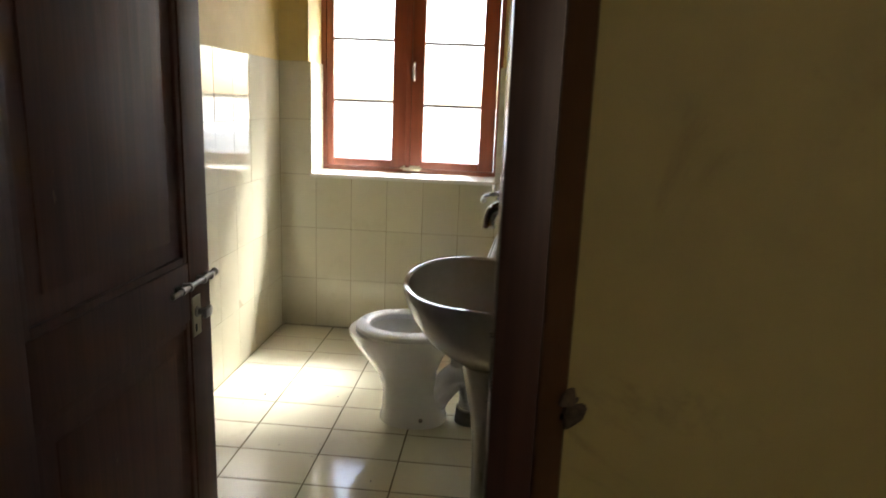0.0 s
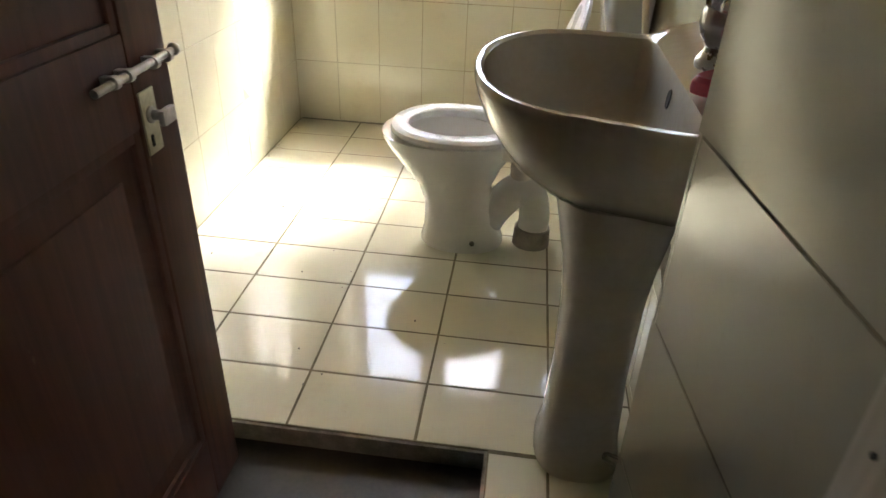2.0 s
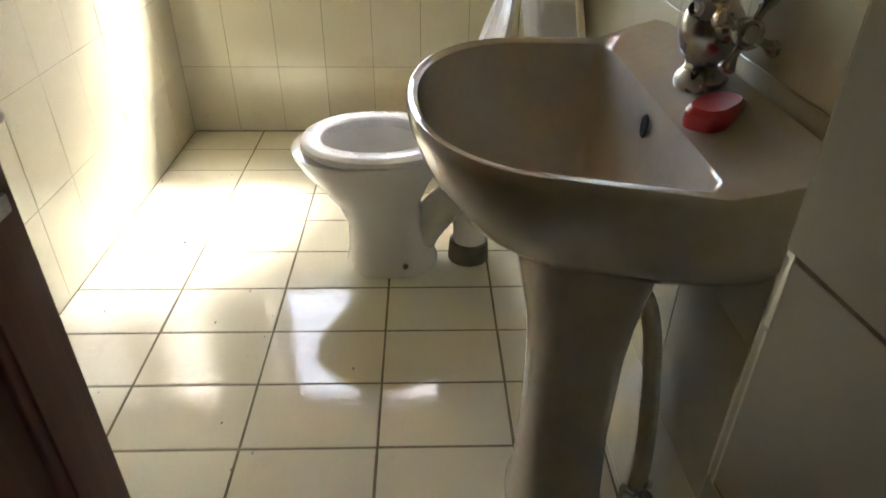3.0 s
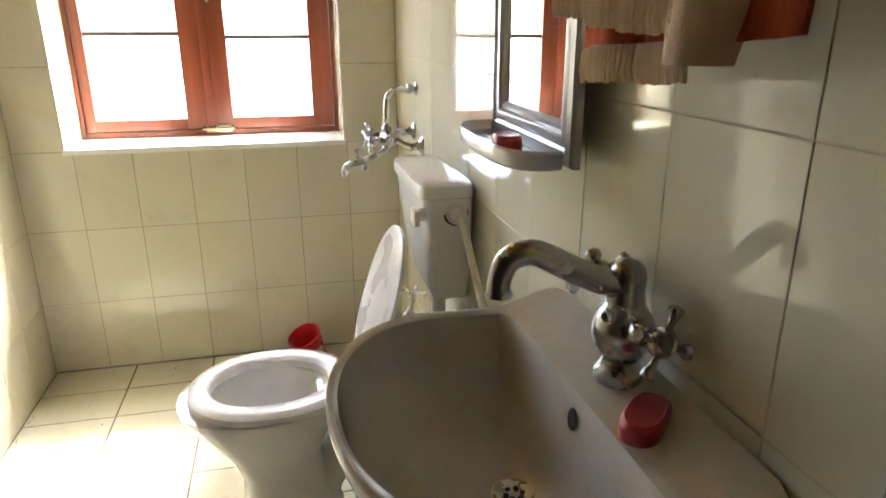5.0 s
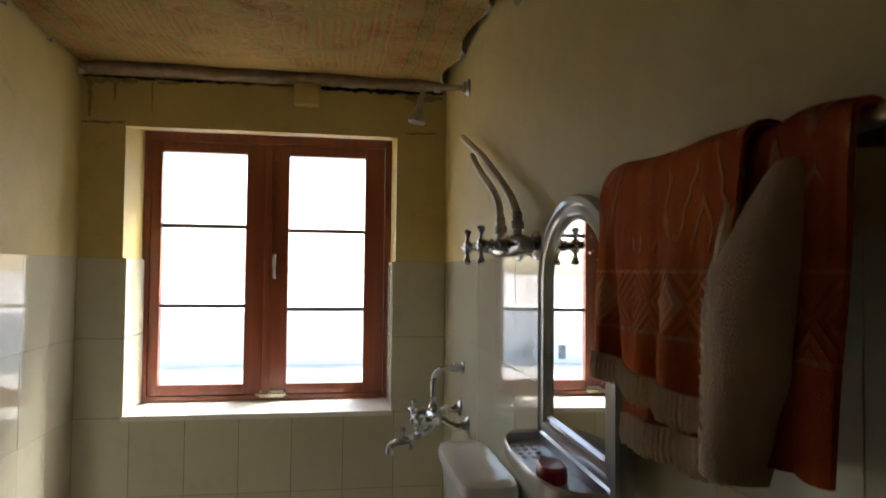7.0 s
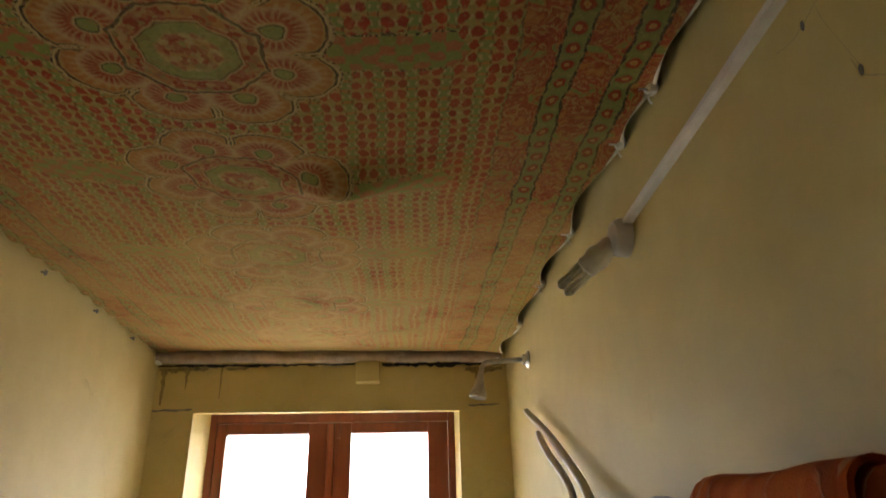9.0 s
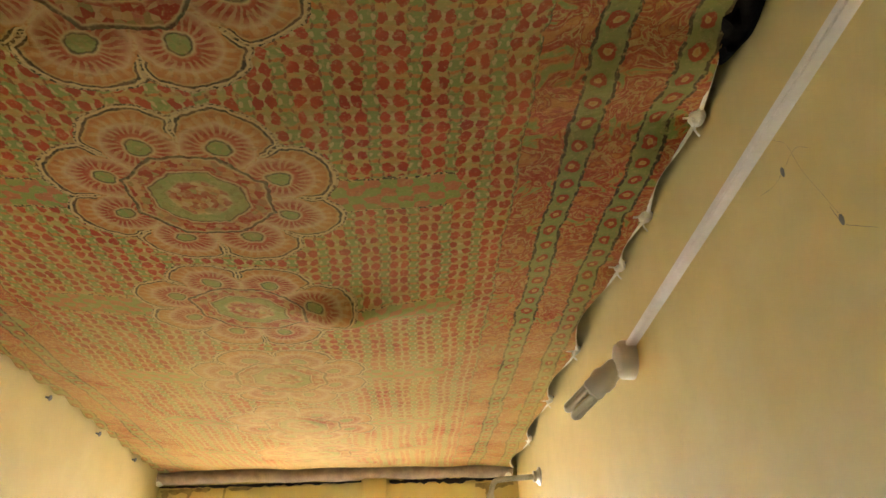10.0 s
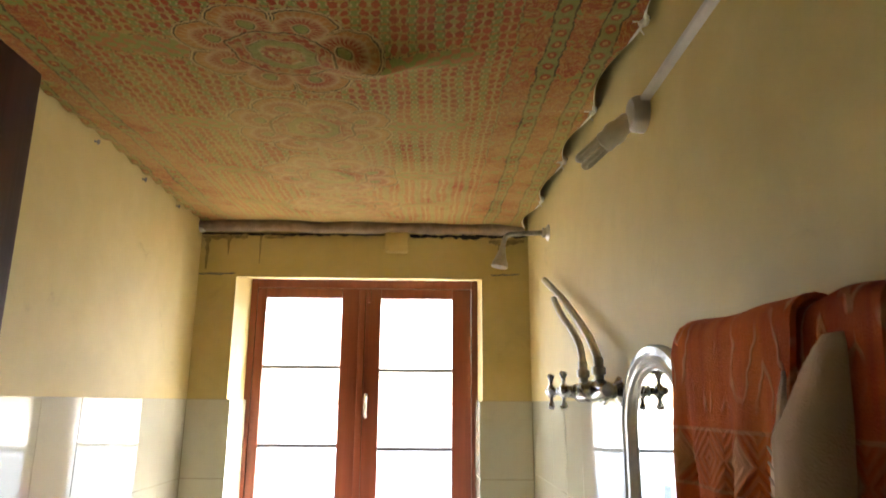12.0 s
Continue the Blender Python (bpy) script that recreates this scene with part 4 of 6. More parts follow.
def build_toilet():
    t = thing("toilet", (-0.02, TY, 0.0), "white porcelain pedestal toilet with its lid up", "toilet")
    outer = [(0.0, -0.022, 0.142, 0.122), (0.012, -0.022, 0.141, 0.121), (0.05, -0.024, 0.130, 0.108), (0.14, -0.038, 0.114, 0.098), (0.21, -0.055, 0.124, 0.110), (0.28, -0.068, 0.166, 0.140), (0.335, -0.070, 0.204, 0.166), (0.37, -0.074, 0.220, 0.178), (0.385, -0.075, 0.221, 0.179)]
    inner = [(0.387, -0.082, 0.165, 0.128), (0.375, -0.082, 0.158, 0.122), (0.32, -0.07, 0.14, 0.108), (0.26, -0.04, 0.10, 0.08), (0.21, -0.02, 0.06, 0.05)]
    rings = [oval(cx, TY, z, ax, ay, 48, 2.25) for z, cx, ax, ay in outer] + [oval(cx, TY, z, ax, ay, 48) for z, cx, ax, ay in inner]
    part("bowl", loft(bmesh.new(), rings), M_PORC, t)
    back = [oval(0.15, TY, z, ax, ay, 40, 4) for z, ax, ay in ((0.315, 0.04, 0.07), (0.34, 0.075, 0.115), (0.372, 0.085, 0.125), (0.384, 0.084, 0.124))]
    part("rear_shelf", loft(bmesh.new(), back), M_PORC, t)
    bm = tube(bmesh.new(), smooth_path([(0.0, TY, 0.065), (0.06, TY, 0.085), (0.108, TY, 0.148), (0.158, TY, 0.198), (0.202, TY, 0.182), (0.220, TY, 0.12), (0.220, TY, 0.055)], 6), [0.062] * 8 + [0.056] * 16 + [0.052] * 13, 22)
    part("trap", bm, M_PORC, t)
    part("inlet_horn", tube(bmesh.new(), [(0.16, TY, 0.20), (0.165, TY, 0.26), (0.17, TY, 0.34)], [0.03, 0.038, 0.05], 18), M_PORC, t)
    part("collar", lathe(bmesh.new(), (0.218, TY, 0.0), (0, 0, 1), [(0, 0.064), (0.03, 0.062), (0.062, 0.060), (0.066, 0.05)], 28), M_COLLAR, t, "grey cement collar on the outlet")
    part("water", loft(bmesh.new(), [oval(-0.04, TY, 0.2601, 0.10, 0.08, 32), oval(-0.04, TY, 0.262, 0.10, 0.08, 32)]), M_WATER, t, "grey standing water")
    bm = bmesh.new()
    o = [(0.388, 0.216, 0.182), (0.398, 0.226, 0.190), (0.409, 0.223, 0.187), (0.416, 0.210, 0.175), (0.4175, 0.195, 0.16)]
    i = [(0.416, 0.170, 0.130), (0.409, 0.161, 0.121), (0.396, 0.158, 0.118), (0.388, 0.161, 0.121)]
    rings = [oval(-0.052, TY, z, ax - 0.010, ay, 56, 2.2) for z, ax, ay in o] + [oval(-0.058, TY, z, ax - 0.006, ay, 56, 2.1) for z, ax, ay in i]
    loft(bm, rings + [rings[0]], False, False)
    bmesh.ops.remove_doubles(bm, verts=bm.verts, dist=0.0002)
    part("seat", bm, M_SEAT, t)
    # lid, leaning back towards the cistern
    ring = [oval(0.0, 0.0, z, ax, ay, 52, 2.2) for z, ax, ay in ((0.0, 0.205, 0.176), (0.004, 0.212, 0.183), (0.013, 0.210, 0.181), (0.017, 0.198, 0.170), (0.018, 0.10, 0.09))]
    bm = loft(bmesh.new(), ring)
    bm.transform(Matrix.Translation((0.168, TY, 0.415)) @ Matrix.Rotation(radians(108), 4, "Y") @ Matrix.Translation((-0.21, 0, 0)))
    part("lid", bm, M_SEAT, t)
    for y in (TY - 0.075, TY + 0.075):
        part("hinge", tube(bmesh.new(), [(0.168, y - 0.02, 0.402), (0.168, y + 0.02, 0.402)], 0.013), M_SEAT, t)
    for p in ((0.022, 2.539, 0.036), (-0.12, 2.60, 0.036)):
        part("floor_screw", ball(bmesh.new(), (p[0], p[1] + 0.004, p[2]), 0.009, seg=10), M_RUBBER, t)


build_toilet()


def build_cistern():
    c = thing("cistern", (0.40, 2.715, 0.66), "white porcelain flush cistern hung on the tiled wall", "cistern")
    rings = []
    for z, x0, hy in ((0.640, 0.385, 0.150), (0.650, 0.372, 0.165), (0.70, 0.362, 0.178), (0.80, 0.348, 0.194), (0.905, 0.336, 0.208), (0.922, 0.336, 0.208)):
        rings.append(oval((x0 + 0.470) / 2, 2.715, z, (0.470 - x0) / 2, hy, 56, 7))
    part("tank", loft(bmesh.new(), rings), M_PORC, c)
    rings = [oval(0.398, 2.715, z, ax, ay, 56, 6) for z, ax, ay in ((0.923, 0.069, 0.213), (0.926, 0.073, 0.217), (0.944, 0.073, 0.217), (0.953, 0.069, 0.213), (0.961, 0.050, 0.19), (0.963, 0.02, 0.12))]
    part("lid", loft(bmesh.new(), rings), M_PORC, c)
    lever = lathe(bmesh.new(), (0.342, 2.53, 0.882), (-1, 0, 0), [(0, 0.016), (0.012, 0.016), (0.016, 0.012)], 18)
    box(lever, 0.312, 0.326, 2.492, 2.548, 0.862, 0.900, bevel=0.005)
    part("flush_lever", lever, M_WHITE, c)
    n = lathe(bmesh.new(), (0.418, 2.514, 0.885), (0, -1, 0), [(0, 0.0265), (0.012, 0.0265), (0.014, 0.023), (0.016, 0.016), (0.034, 0.015), (0.036, 0.019), (0.054, 0.018), (0.056, 0.010)], 12)
    part("inlet_nut", n, M_WHITE, c)
    part("inlet_ring", lathe(bmesh.new(), (0.418, 2.513, 0.885), (0, -1, 0), [(0, 0.031), (0.003, 0.031)], 28), M_BLACK, c)
    hose = smooth_path([(0.418, 2.465, 0.885), (0.420, 2.42, 0.85), (0.425, 2.32, 0.74), (0.440, 2.22, 0.60), (0.455, 2.17, 0.45), (0.462, 2.15, 0.32)], 7)
    part("inlet_hose", tube(bmesh.new(), hose, 0.0085, 12), M_PVC, c)
    part("flush_pipe", tube(bmesh.new(), smooth_path([(0.42, 2.715, 0.65), (0.42, 2.715, 0.52), (0.40, 2.70, 0.40), (0.33, TY + 0.02, 0.35), (0.225, TY, 0.35)], 6), 0.02), M_WHITE, c)


build_cistern()


def build_stop_valve(name, place, label, reach=0.045):
    v = thing(name, place, label, "valve")
    p = Vector(place)
    d = Vector((-1, 0, 0))
    c = p + d * reach
    top = c + Vector((0.012, 0, 0.062))
    part("flange", lathe(bmesh.new(), p, d, [(0, 0.026), (0.003, 0.026), (0.008, 0.016), (0.010, 0.011)], 20), M_CHROME, v)
    part("body", tube(bmesh.new(), [p + d * 0.006, p + d * (reach - 0.018), c + Vector((0.012, 0, 0)), c - Vector((0.012, 0, 0)), c + d * 0.02], [0.012, 0.014, 0.020, 0.020, 0.014], 14), M_CHROME, v)
    part("stem", tube(bmesh.new(), [c, c.lerp(top, 0.35), c.lerp(top, 0.4), c.lerp(top, 0.75), top], [0.014, 0.013, 0.010, 0.008, 0.008], 14), M_CHROME, v)
    part("cross_handle", cross_handle(bmesh.new(), top, (0.19, 0, 0.98), 0.033), M_CHROME, v)
    part("outlet", tube(bmesh.new(), smooth_path([c + d * 0.012, c + d * 0.034 + Vector((0, 0, 0.010)), c + d * 0.060 + Vector((0, 0, 0.020))], 5), [0.010] * 10 + [0.008], 12), M_CHROME, v)


build_stop_valve("stop_valve", (RIGHT - 0.001, 2.99, 0.405), "small chrome stop valve with cross handle on the tiled wall", 0.088)
build_stop_valve("stop_valve", (RIGHT - 0.001, 1.60, 0.115), "small chrome stop valve low beside the washbasin pedestal")
waste = thing("waste_pipe", (0.44, 1.85, 0.0), "pale plastic waste hose curving down behind the pedestal", "pipe")
part("hose", tube(bmesh.new(), smooth_path([(0.36, 1.76, 0.60), (0.43, 1.72, 0.52), (0.447, 1.67, 0.36), (0.447, 1.64, 0.20), (0.442, 1.66, 0.08), (0.44, 1.70, 0.002)], 7), 0.015), M_PVC, waste)


# ---- bath spout mixer under the shower ----
def build_bath_mixer():
    b = thing("bath_mixer", (RIGHT, 3.22, 0.95), "worn chrome wall mixer with cross handles and a bent upper pipe", "tap")
    part("upper_flange", lathe(bmesh.new(), (RIGHT - 0.001, 3.255, 1.12), (-1, 0, 0), [(0, 0.022), (0.004, 0.021), (0.010, 0.012), (0.018, 0.012), (0.020, 0.016), (0.032, 0.016), (0.034, 0.012), (0.044, 0.012)], 18), M_CHROME, b)
    part("riser", tube(bmesh.new(), smooth_path([(RIGHT - 0.03, 3.255, 1.12), (0.412, 3.252, 1.121), (0.380, 3.247, 1.108), (0.366, 3.243, 1.075), (0.364, 3.238, 0.985)], 6), 0.0095), M_CHROME, b)
    part("riser_nut", lathe(bmesh.new(), (0.364, 3.238, 0.975), (0, 0, 1), [(0, 0.014), (0.004, 0.017), (0.022, 0.017), (0.026, 0.012)], 8), M_CHROME, b)
    for y, z in ((3.165, 0.942), (3.305, 0.972)):
        part("wall_flange", lathe(bmesh.new(), (RIGHT - 0.001, y, z), (-1, 0, 0), [(0, 0.030), (0.004, 0.029), (0.012, 0.015), (0.022, 0.014)], 18), M_CHROME, b)
        bend = smooth_path([(RIGHT - 0.018, y, z), (0.436, y, z - 0.004), (0.418, y * 0.8 + 3.235 * 0.2, z + 0.002), (0.395, y * 0.6 + 3.235 * 0.4, 0.958), (0.372, y * 0.55 + 3.235 * 0.45, 0.960)], 5)
        part("union", tube(bmesh.new(), bend, 0.0125), M_CHROME, b)
    part("body", tube(bmesh.new(), [(0.364, 3.165, 0.960), (0.364, 3.172, 0.960), (0.364, 3.190, 0.960), (0.364, 3.205, 0.960), (0.364, 3.265, 0.960), (0.364, 3.280, 0.960), (0.364, 3.300, 0.960), (0.364, 3.306, 0.960)], [0.012, 0.019, 0.019, 0.023, 0.023, 0.019, 0.019, 0.012], 18), M_CHROME, b)
    for y, z in ((3.180, 0.958), (3.290, 0.962)):
        bm = tube(bmesh.new(), [(0.356, y, z), (0.334, y, z + 0.002), (0.326, y, z + 0.002)], [0.015, 0.013, 0.010], 14)
        part("cross_handle", cross_handle(bm, (0.328, y, z + 0.002), (-1, -0.12, 0.06), 0.032, 0.9), M_CHROME, b)
    part("spout", tube(bmesh.new(), smooth_path([(0.360, 3.225, 0.945), (0.350, 3.218, 0.922), (0.318, 3.208, 0.906), (0.268, 3.200, 0.890), (0.234, 3.198, 0.884), (0.217, 3.198, 0.872), (0.214, 3.198, 0.852)], 6), 0.0108), M_CHROME, b)
    part("spout_end", lathe(bmesh.new(), (0.2142, 3.198, 0.860), (0, 0, -1), [(0, 0.011), (0.002, 0.0135), (0.012, 0.0135), (0.013, 0.009)], 14), M_CHROME, b)
    part("diverter", tube(bmesh.new(), [(0.262, 3.200, 0.890), (0.260, 3.200, 0.912), (0.259, 3.200, 0.926), (0.259, 3.200, 0.934)], [0.007, 0.005, 0.010, 0.008], 12), M_CHROME, b)
    part("hose_outlet", lathe(bmesh.new(), (0.285, 3.203, 0.892), (0, 0, -1), [(0, 0.007), (0.020, 0.007), (0.022, 0.010), (0.032, 0.010)], 12), M_CHROME, b)


build_bath_mixer()


# ---- shower valves with two cut hoses ----
def build_shower_valve():
    s = thing("shower_mixer", (RIGHT, 2.60, 1.52), "worn chrome shower mixer with two cross handles", "tap")
    for y in (2.415, 2.565):
        part("flange", lathe(bmesh.new(), (RIGHT - 0.001, y, 1.512), (-1, 0, 0), [(0, 0.033), (0.004, 0.032), (0.012, 0.018), (0.05, 0.016)], 20), M_CHROME, s)
    part("body", tube(bmesh.new(), [(0.425, 2.345, 1.512), (0.425, 2.36, 1.512), (0.425, 2.38, 1.512), (0.425, 2.40, 1.512), (0.425, 2.46, 1.512), (0.425, 2.48, 1.512), (0.425, 2.50, 1.512), (0.425, 2.59, 1.512), (0.425, 2.60, 1.512)], [0.014, 0.020, 0.018, 0.025, 0.025, 0.019, 0.025, 0.025, 0.016], 18), M_CHROME, s)
    for y in (2.415, 2.565):
        bm = tube(bmesh.new(), [(0.415, y, 1.512), (0.375, y, 1.512)], [0.017, 0.013], 14)
        part("cross_handle", cross_handle(bm, (0.372, y, 1.512), (-1, 0, 0), 0.033, 1.0), M_CHROME, s)
        part("outlet", lathe(bmesh.new(), (0.425, y, 1.53), (0, 0, 1), [(0, 0.012), (0.016, 0.011), (0.018, 0.016), (0.034, 0.016), (0.036, 0.011), (0.052, 0.012), (0.056, 0.010)], 16), M_STEEL, s)
    part("hose", tube(bmesh.new(), smooth_path([(0.425, 2.565, 1.58), (0.424, 2.585, 1.625), (0.420, 2.645, 1.670), (0.418, 2.75, 1.719), (0.424, 2.86, 1.768), (0.430, 2.93, 1.800)], 8), 0.0092), M_HOSE, s)
    part("hose", tube(bmesh.new(), smooth_path([(0.425, 2.415, 1.58), (0.428, 2.455, 1.605), (0.435, 2.55, 1.653), (0.441, 2.80, 1.765), (0.442, 2.96, 1.829), (0.440, 3.138, 1.898)], 8), 0.0105), M_HOSE, s)


build_shower_valve()


def build_shower_head():
    s = thing("wall_shower", (RIGHT, 3.192, 2.08), "chrome shower arm and small bell shower head", "shower")
    part("flange", lathe(bmesh.new(), (RIGHT - 0.003, 3.192, 2.082), (-1, 0, 0), [(0, 0.030), (0.004, 0.029), (0.012, 0.018), (0.022, 0.018), (0.024, 0.013)], 20), M_STEEL, s)
    part("arm", tube(bmesh.new(), smooth_path([(0.455, 3.192, 2.082), (0.40, 3.196, 2.080), (0.335, 3.204, 2.077), (0.316, 3.210, 2.066), (0.306, 3.216, 2.035)], 6), 0.009), M_STEEL, s)
    d = (-0.16, 0, -0.98)
    part("bell", lathe(bmesh.new(), (0.307, 3.216, 2.038), d, [(0, 0.009), (0.006, 0.012), (0.018, 0.012), (0.022, 0.014), (0.042, 0.018), (0.062, 0.027), (0.078, 0.030), (0.082, 0.027), (0.080, 0.004)], 24), M_STEEL, s)


build_shower_head()


# ---- mirror with shelf ----
def build_mirror():
    m = thing("wall_mirror", (RIGHT, 2.145, 1.10), "arched wall mirror in grey plastic frame with a small shelf", "mirror")
    ya, yb, zb, zs = 1.890, 2.300, 1.112, 1.435
    cy, rad = (ya + yb) / 2, (yb - ya) / 2

    def turned(p):
        """The frame hangs a little askew: its near side stands off the wall."""
        return (yb - p.y) * 0.030 if p.x < RIGHT - 0.01 else 0.0

    def arch(inset, x, foot):
        pts = [Vector((x, ya + inset, foot)), Vector((x, ya + inset, zs))]
        n = 22
        pts += [Vector((x, cy - (rad - inset) * math.cos(math.pi * k / n), zs + (rad - inset) * 0.74 * math.sin(math.pi * k / n))) for k in range(1, n)]
        pts += [Vector((x, yb - inset, zs)), Vector((x, yb - inset, foot))]
        for p in pts:
            p.x -= turned(p)
        return pts

    bm = bmesh.new()
    rings = [arch(0.0, 0.452, zb), arch(0.0, 0.441, zb), arch(0.004, 0.436, zb + 0.004), arch(0.018, 0.434, zb + 0.020), arch(0.024, 0.439, zb + 0.028), arch(0.034, 0.435, zb + 0.038), arch(0.042, 0.437, zb + 0.046), arch(0.046, 0.443, zb + 0.050), arch(0.054, 0.441, zb + 0.058), arch(0.060, 0.447, zb + 0.064), arch(0.060, 0.452, zb + 0.064)]
    vs = [[bm.verts.new(p) for p in r] for r in rings]
    for a, b in zip(vs, vs[1:]):
        for i in range(len(a)):
            j = (i + 1) % len(a)
            bm.faces.new((a[i], a[j], b[j], b[i]))
    part("frame", bm, M_GREY, m)
    part("back_board", loft(bmesh.new(), [arch(0.010, 0.4525, zb + 0.010), arch(0.010, 0.456, zb + 0.010)]), M_RUBBER, m, "dark backing board")
    for y in (ya + 0.06, yb - 0.06):
        part("wall_plug", lathe(bmesh.new(), (RIGHT - 0.001, y, 1.44), (-1, 0, 0), [(0, 0.012), (0.020, 0.011), (0.021, 0.004)], 12), M_RUBBER, m)
    bm = bmesh.new()
    face = arch(0.0595, 0.4478, zb + 0.0635)
    rear = [Vector((p.x + 0.004, p.y, p.z)) for p in face]
    loft(bm, [rear, face])
    part("glass", bm, M_MIRROR, m, "silvered mirror glass")
    # tray shelf with a raised lip
    def tray(k, z):
        out = []
        for j in range(25):
            a = math.pi * j / 24
            out.append(Vector((0.4335 - k * 0.088 * abs(math.sin(a)) ** 0.55, cy + 0.012 - k * (rad - 0.008) * math.copysign(abs(math.cos(a)) ** 0.75, math.cos(a)), z)))
            out[-1].x -= turned(out[-1])
        return out
    shelf = part("shelf", loft(bmesh.new(), [tray(0.90, 1.104), tray(0.99, 1.110), tray(1.0, 1.132), tray(0.97, 1.136), tray(0.94, 1.132), tray(0.92, 1.118)]), M_GREY, m)
    bm = bmesh.new()
    for i in range(4):
        for j in range(3):
            lathe(bm, (0.372 + 0.017 * j, 2.165 + 0.026 * i, 1.1182), (0, 0, 1), [(0, 0.0055), (0.0008, 0.0055)], 10)
    part("drain_hole", bm, M_RUBBER, shelf)


build_mirror()
soap_bar("soap_bar", (0.378, 2.035, 1.1185), 80, (0.080, 0.048, 0.028), "red soap bar in the mirror shelf")


# ---- towels on their rail ----
RAIL_Z = 1.564


def build_towel_rail():
    r = thing("towel_rail", (0.42, 1.55, 1.55), "thin steel towel rail on the wall", "towel rail")
    part("bar", tube(bmesh.new(), [(0.408, 1.262, RAIL_Z), (0.408, 1.838, RAIL_Z)], 0.008), M_STEEL, r)
    for y in (1.272, 1.826):
        bm = lathe(bmesh.new(), (RIGHT - 0.003, y, RAIL_Z), (-1, 0, 0), [(0, 0.022), (0.005, 0.021), (0.010, 0.010), (0.065, 0.009)], 16)
        ball(bm, (0.408, y, RAIL_Z), 0.013, seg=12)
        part("bracket", bm, M_STEEL, r)


build_towel_rail()


def towel_layer(ya, yb, z_front, z_back, off, seed, taper=0.0, slope=0.0, pleats=0.007):
    """Cloth over the bar: front fall, round top, back fall, with soft folds. Gives the mesh and its front hem."""
    prof = []
    n = 26
    for k in range(n):
        prof.append((-0.014 - off, z_front + (RAIL_Z - z_front) * k / n))
    for k in range(9):
        a = math.pi * k / 8
        prof.append((-math.cos(a) * (0.014 + off), RAIL_Z + math.sin(a) * (0.013 + off)))
    for k in range(1, 13):
        prof.append((0.014 + off * 0.5, RAIL_Z - (RAIL_Z - z_back) * k / 12))
    cols = 48
    bm = bmesh.new()
    grid = []
    for i in range(cols + 1):
        u = i / cols
        col = []
        for dx, z in prof:
            drop = max(0.0, min(1.0, (RAIL_Z - z) / (RAIL_Z - z_front)))
            y = ya + (yb - ya) * u
            y += taper * drop * (0.5 - u)
            fold = noise.noise(Vector((u * 5.0 + seed, drop * 1.3, seed * 2.1))) * 0.014 + math.sin(u * 9 + seed + drop * 1.1) * pleats
            x = 0.408 + dx - (abs(fold) * drop * 1.2 if dx < 0 else -abs(fold) * 0.3 * drop)
            zz = z + noise.noise(Vector((u * 3.0, seed, 4.0))) * 0.008 * drop + (0.008 * noise.noise(Vector((u * 4.0, seed, 9.0))) if drop < 0.1 else 0)
            end = max(0.0, (u - 0.92) / 0.08)
            zz -= 0.018 * end * end * (1 - drop)
            if dx < 0:
                zz += slope * (0.5 - u) * drop
            col.append(bm.verts.new((min(x, RIGHT - 0.006), y + noise.noise(Vector((drop * 3, u * 3, seed))) * 0.005, zz)))
        grid.append(col)
    for a, b in zip(grid, grid[1:]):
        for i in range(len(prof) - 1):
            bm.faces.new((a[i], a[i + 1], b[i + 1], b[i]))
    hem = [col[0].co.copy() for col in grid]
    bmesh.ops.recalc_face_normals(bm, faces=bm.faces)
    bmesh.ops.solidify(bm, geom=bm.faces[:], thickness=0.006)
    return bm, hem


def fringe(hem, a, b, length, n, seed):
    """Soft woven cords side by side below a towel's hem."""
    rng = random.Random(seed)
    bm = bmesh.new()
    for k in range(n):
        f = a + (b - a) * (k + 0.5) / n
        i = min(len(hem) - 2, int(f * (len(hem) - 1)))
        p = hem[i].lerp(hem[i + 1], f * (len(hem) - 1) - i)
        l = length * rng.uniform(0.92, 1.06)
        tube(bm, [p + Vector((-0.001, 0, 0.010)), p + Vector((-0.003, rng.uniform(-0.001, 0.001), -l * 0.5)), p + Vector((-0.001, rng.uniform(-0.002, 0.002), -l))], [0.0046, 0.0050, 0.0036], 7)
    return bm


def lobe(rows, x_face):
    """A turned-over strip that rounds out from the face: rows of (z, y near, y far, depth)."""
    rings = []
    for i, (z, y0, y1, deep) in enumerate(rows):
        ring = []
        for k in range(17):
            a = math.pi * k / 16
            w = 0.002 * noise.noise(Vector((k * 0.6, i * 0.4, 3.0)))
            ring.append(Vector((x_face - deep * math.sin(a) ** 0.7 + w, (y0 + y1) / 2 - (y1 - y0) / 2 * math.cos(a) + 0.003 * noise.noise(Vector((i * 0.3, 6, k * 0.2))), z)))
        rings.append(ring)
    return loft(bmesh.new(), rings)


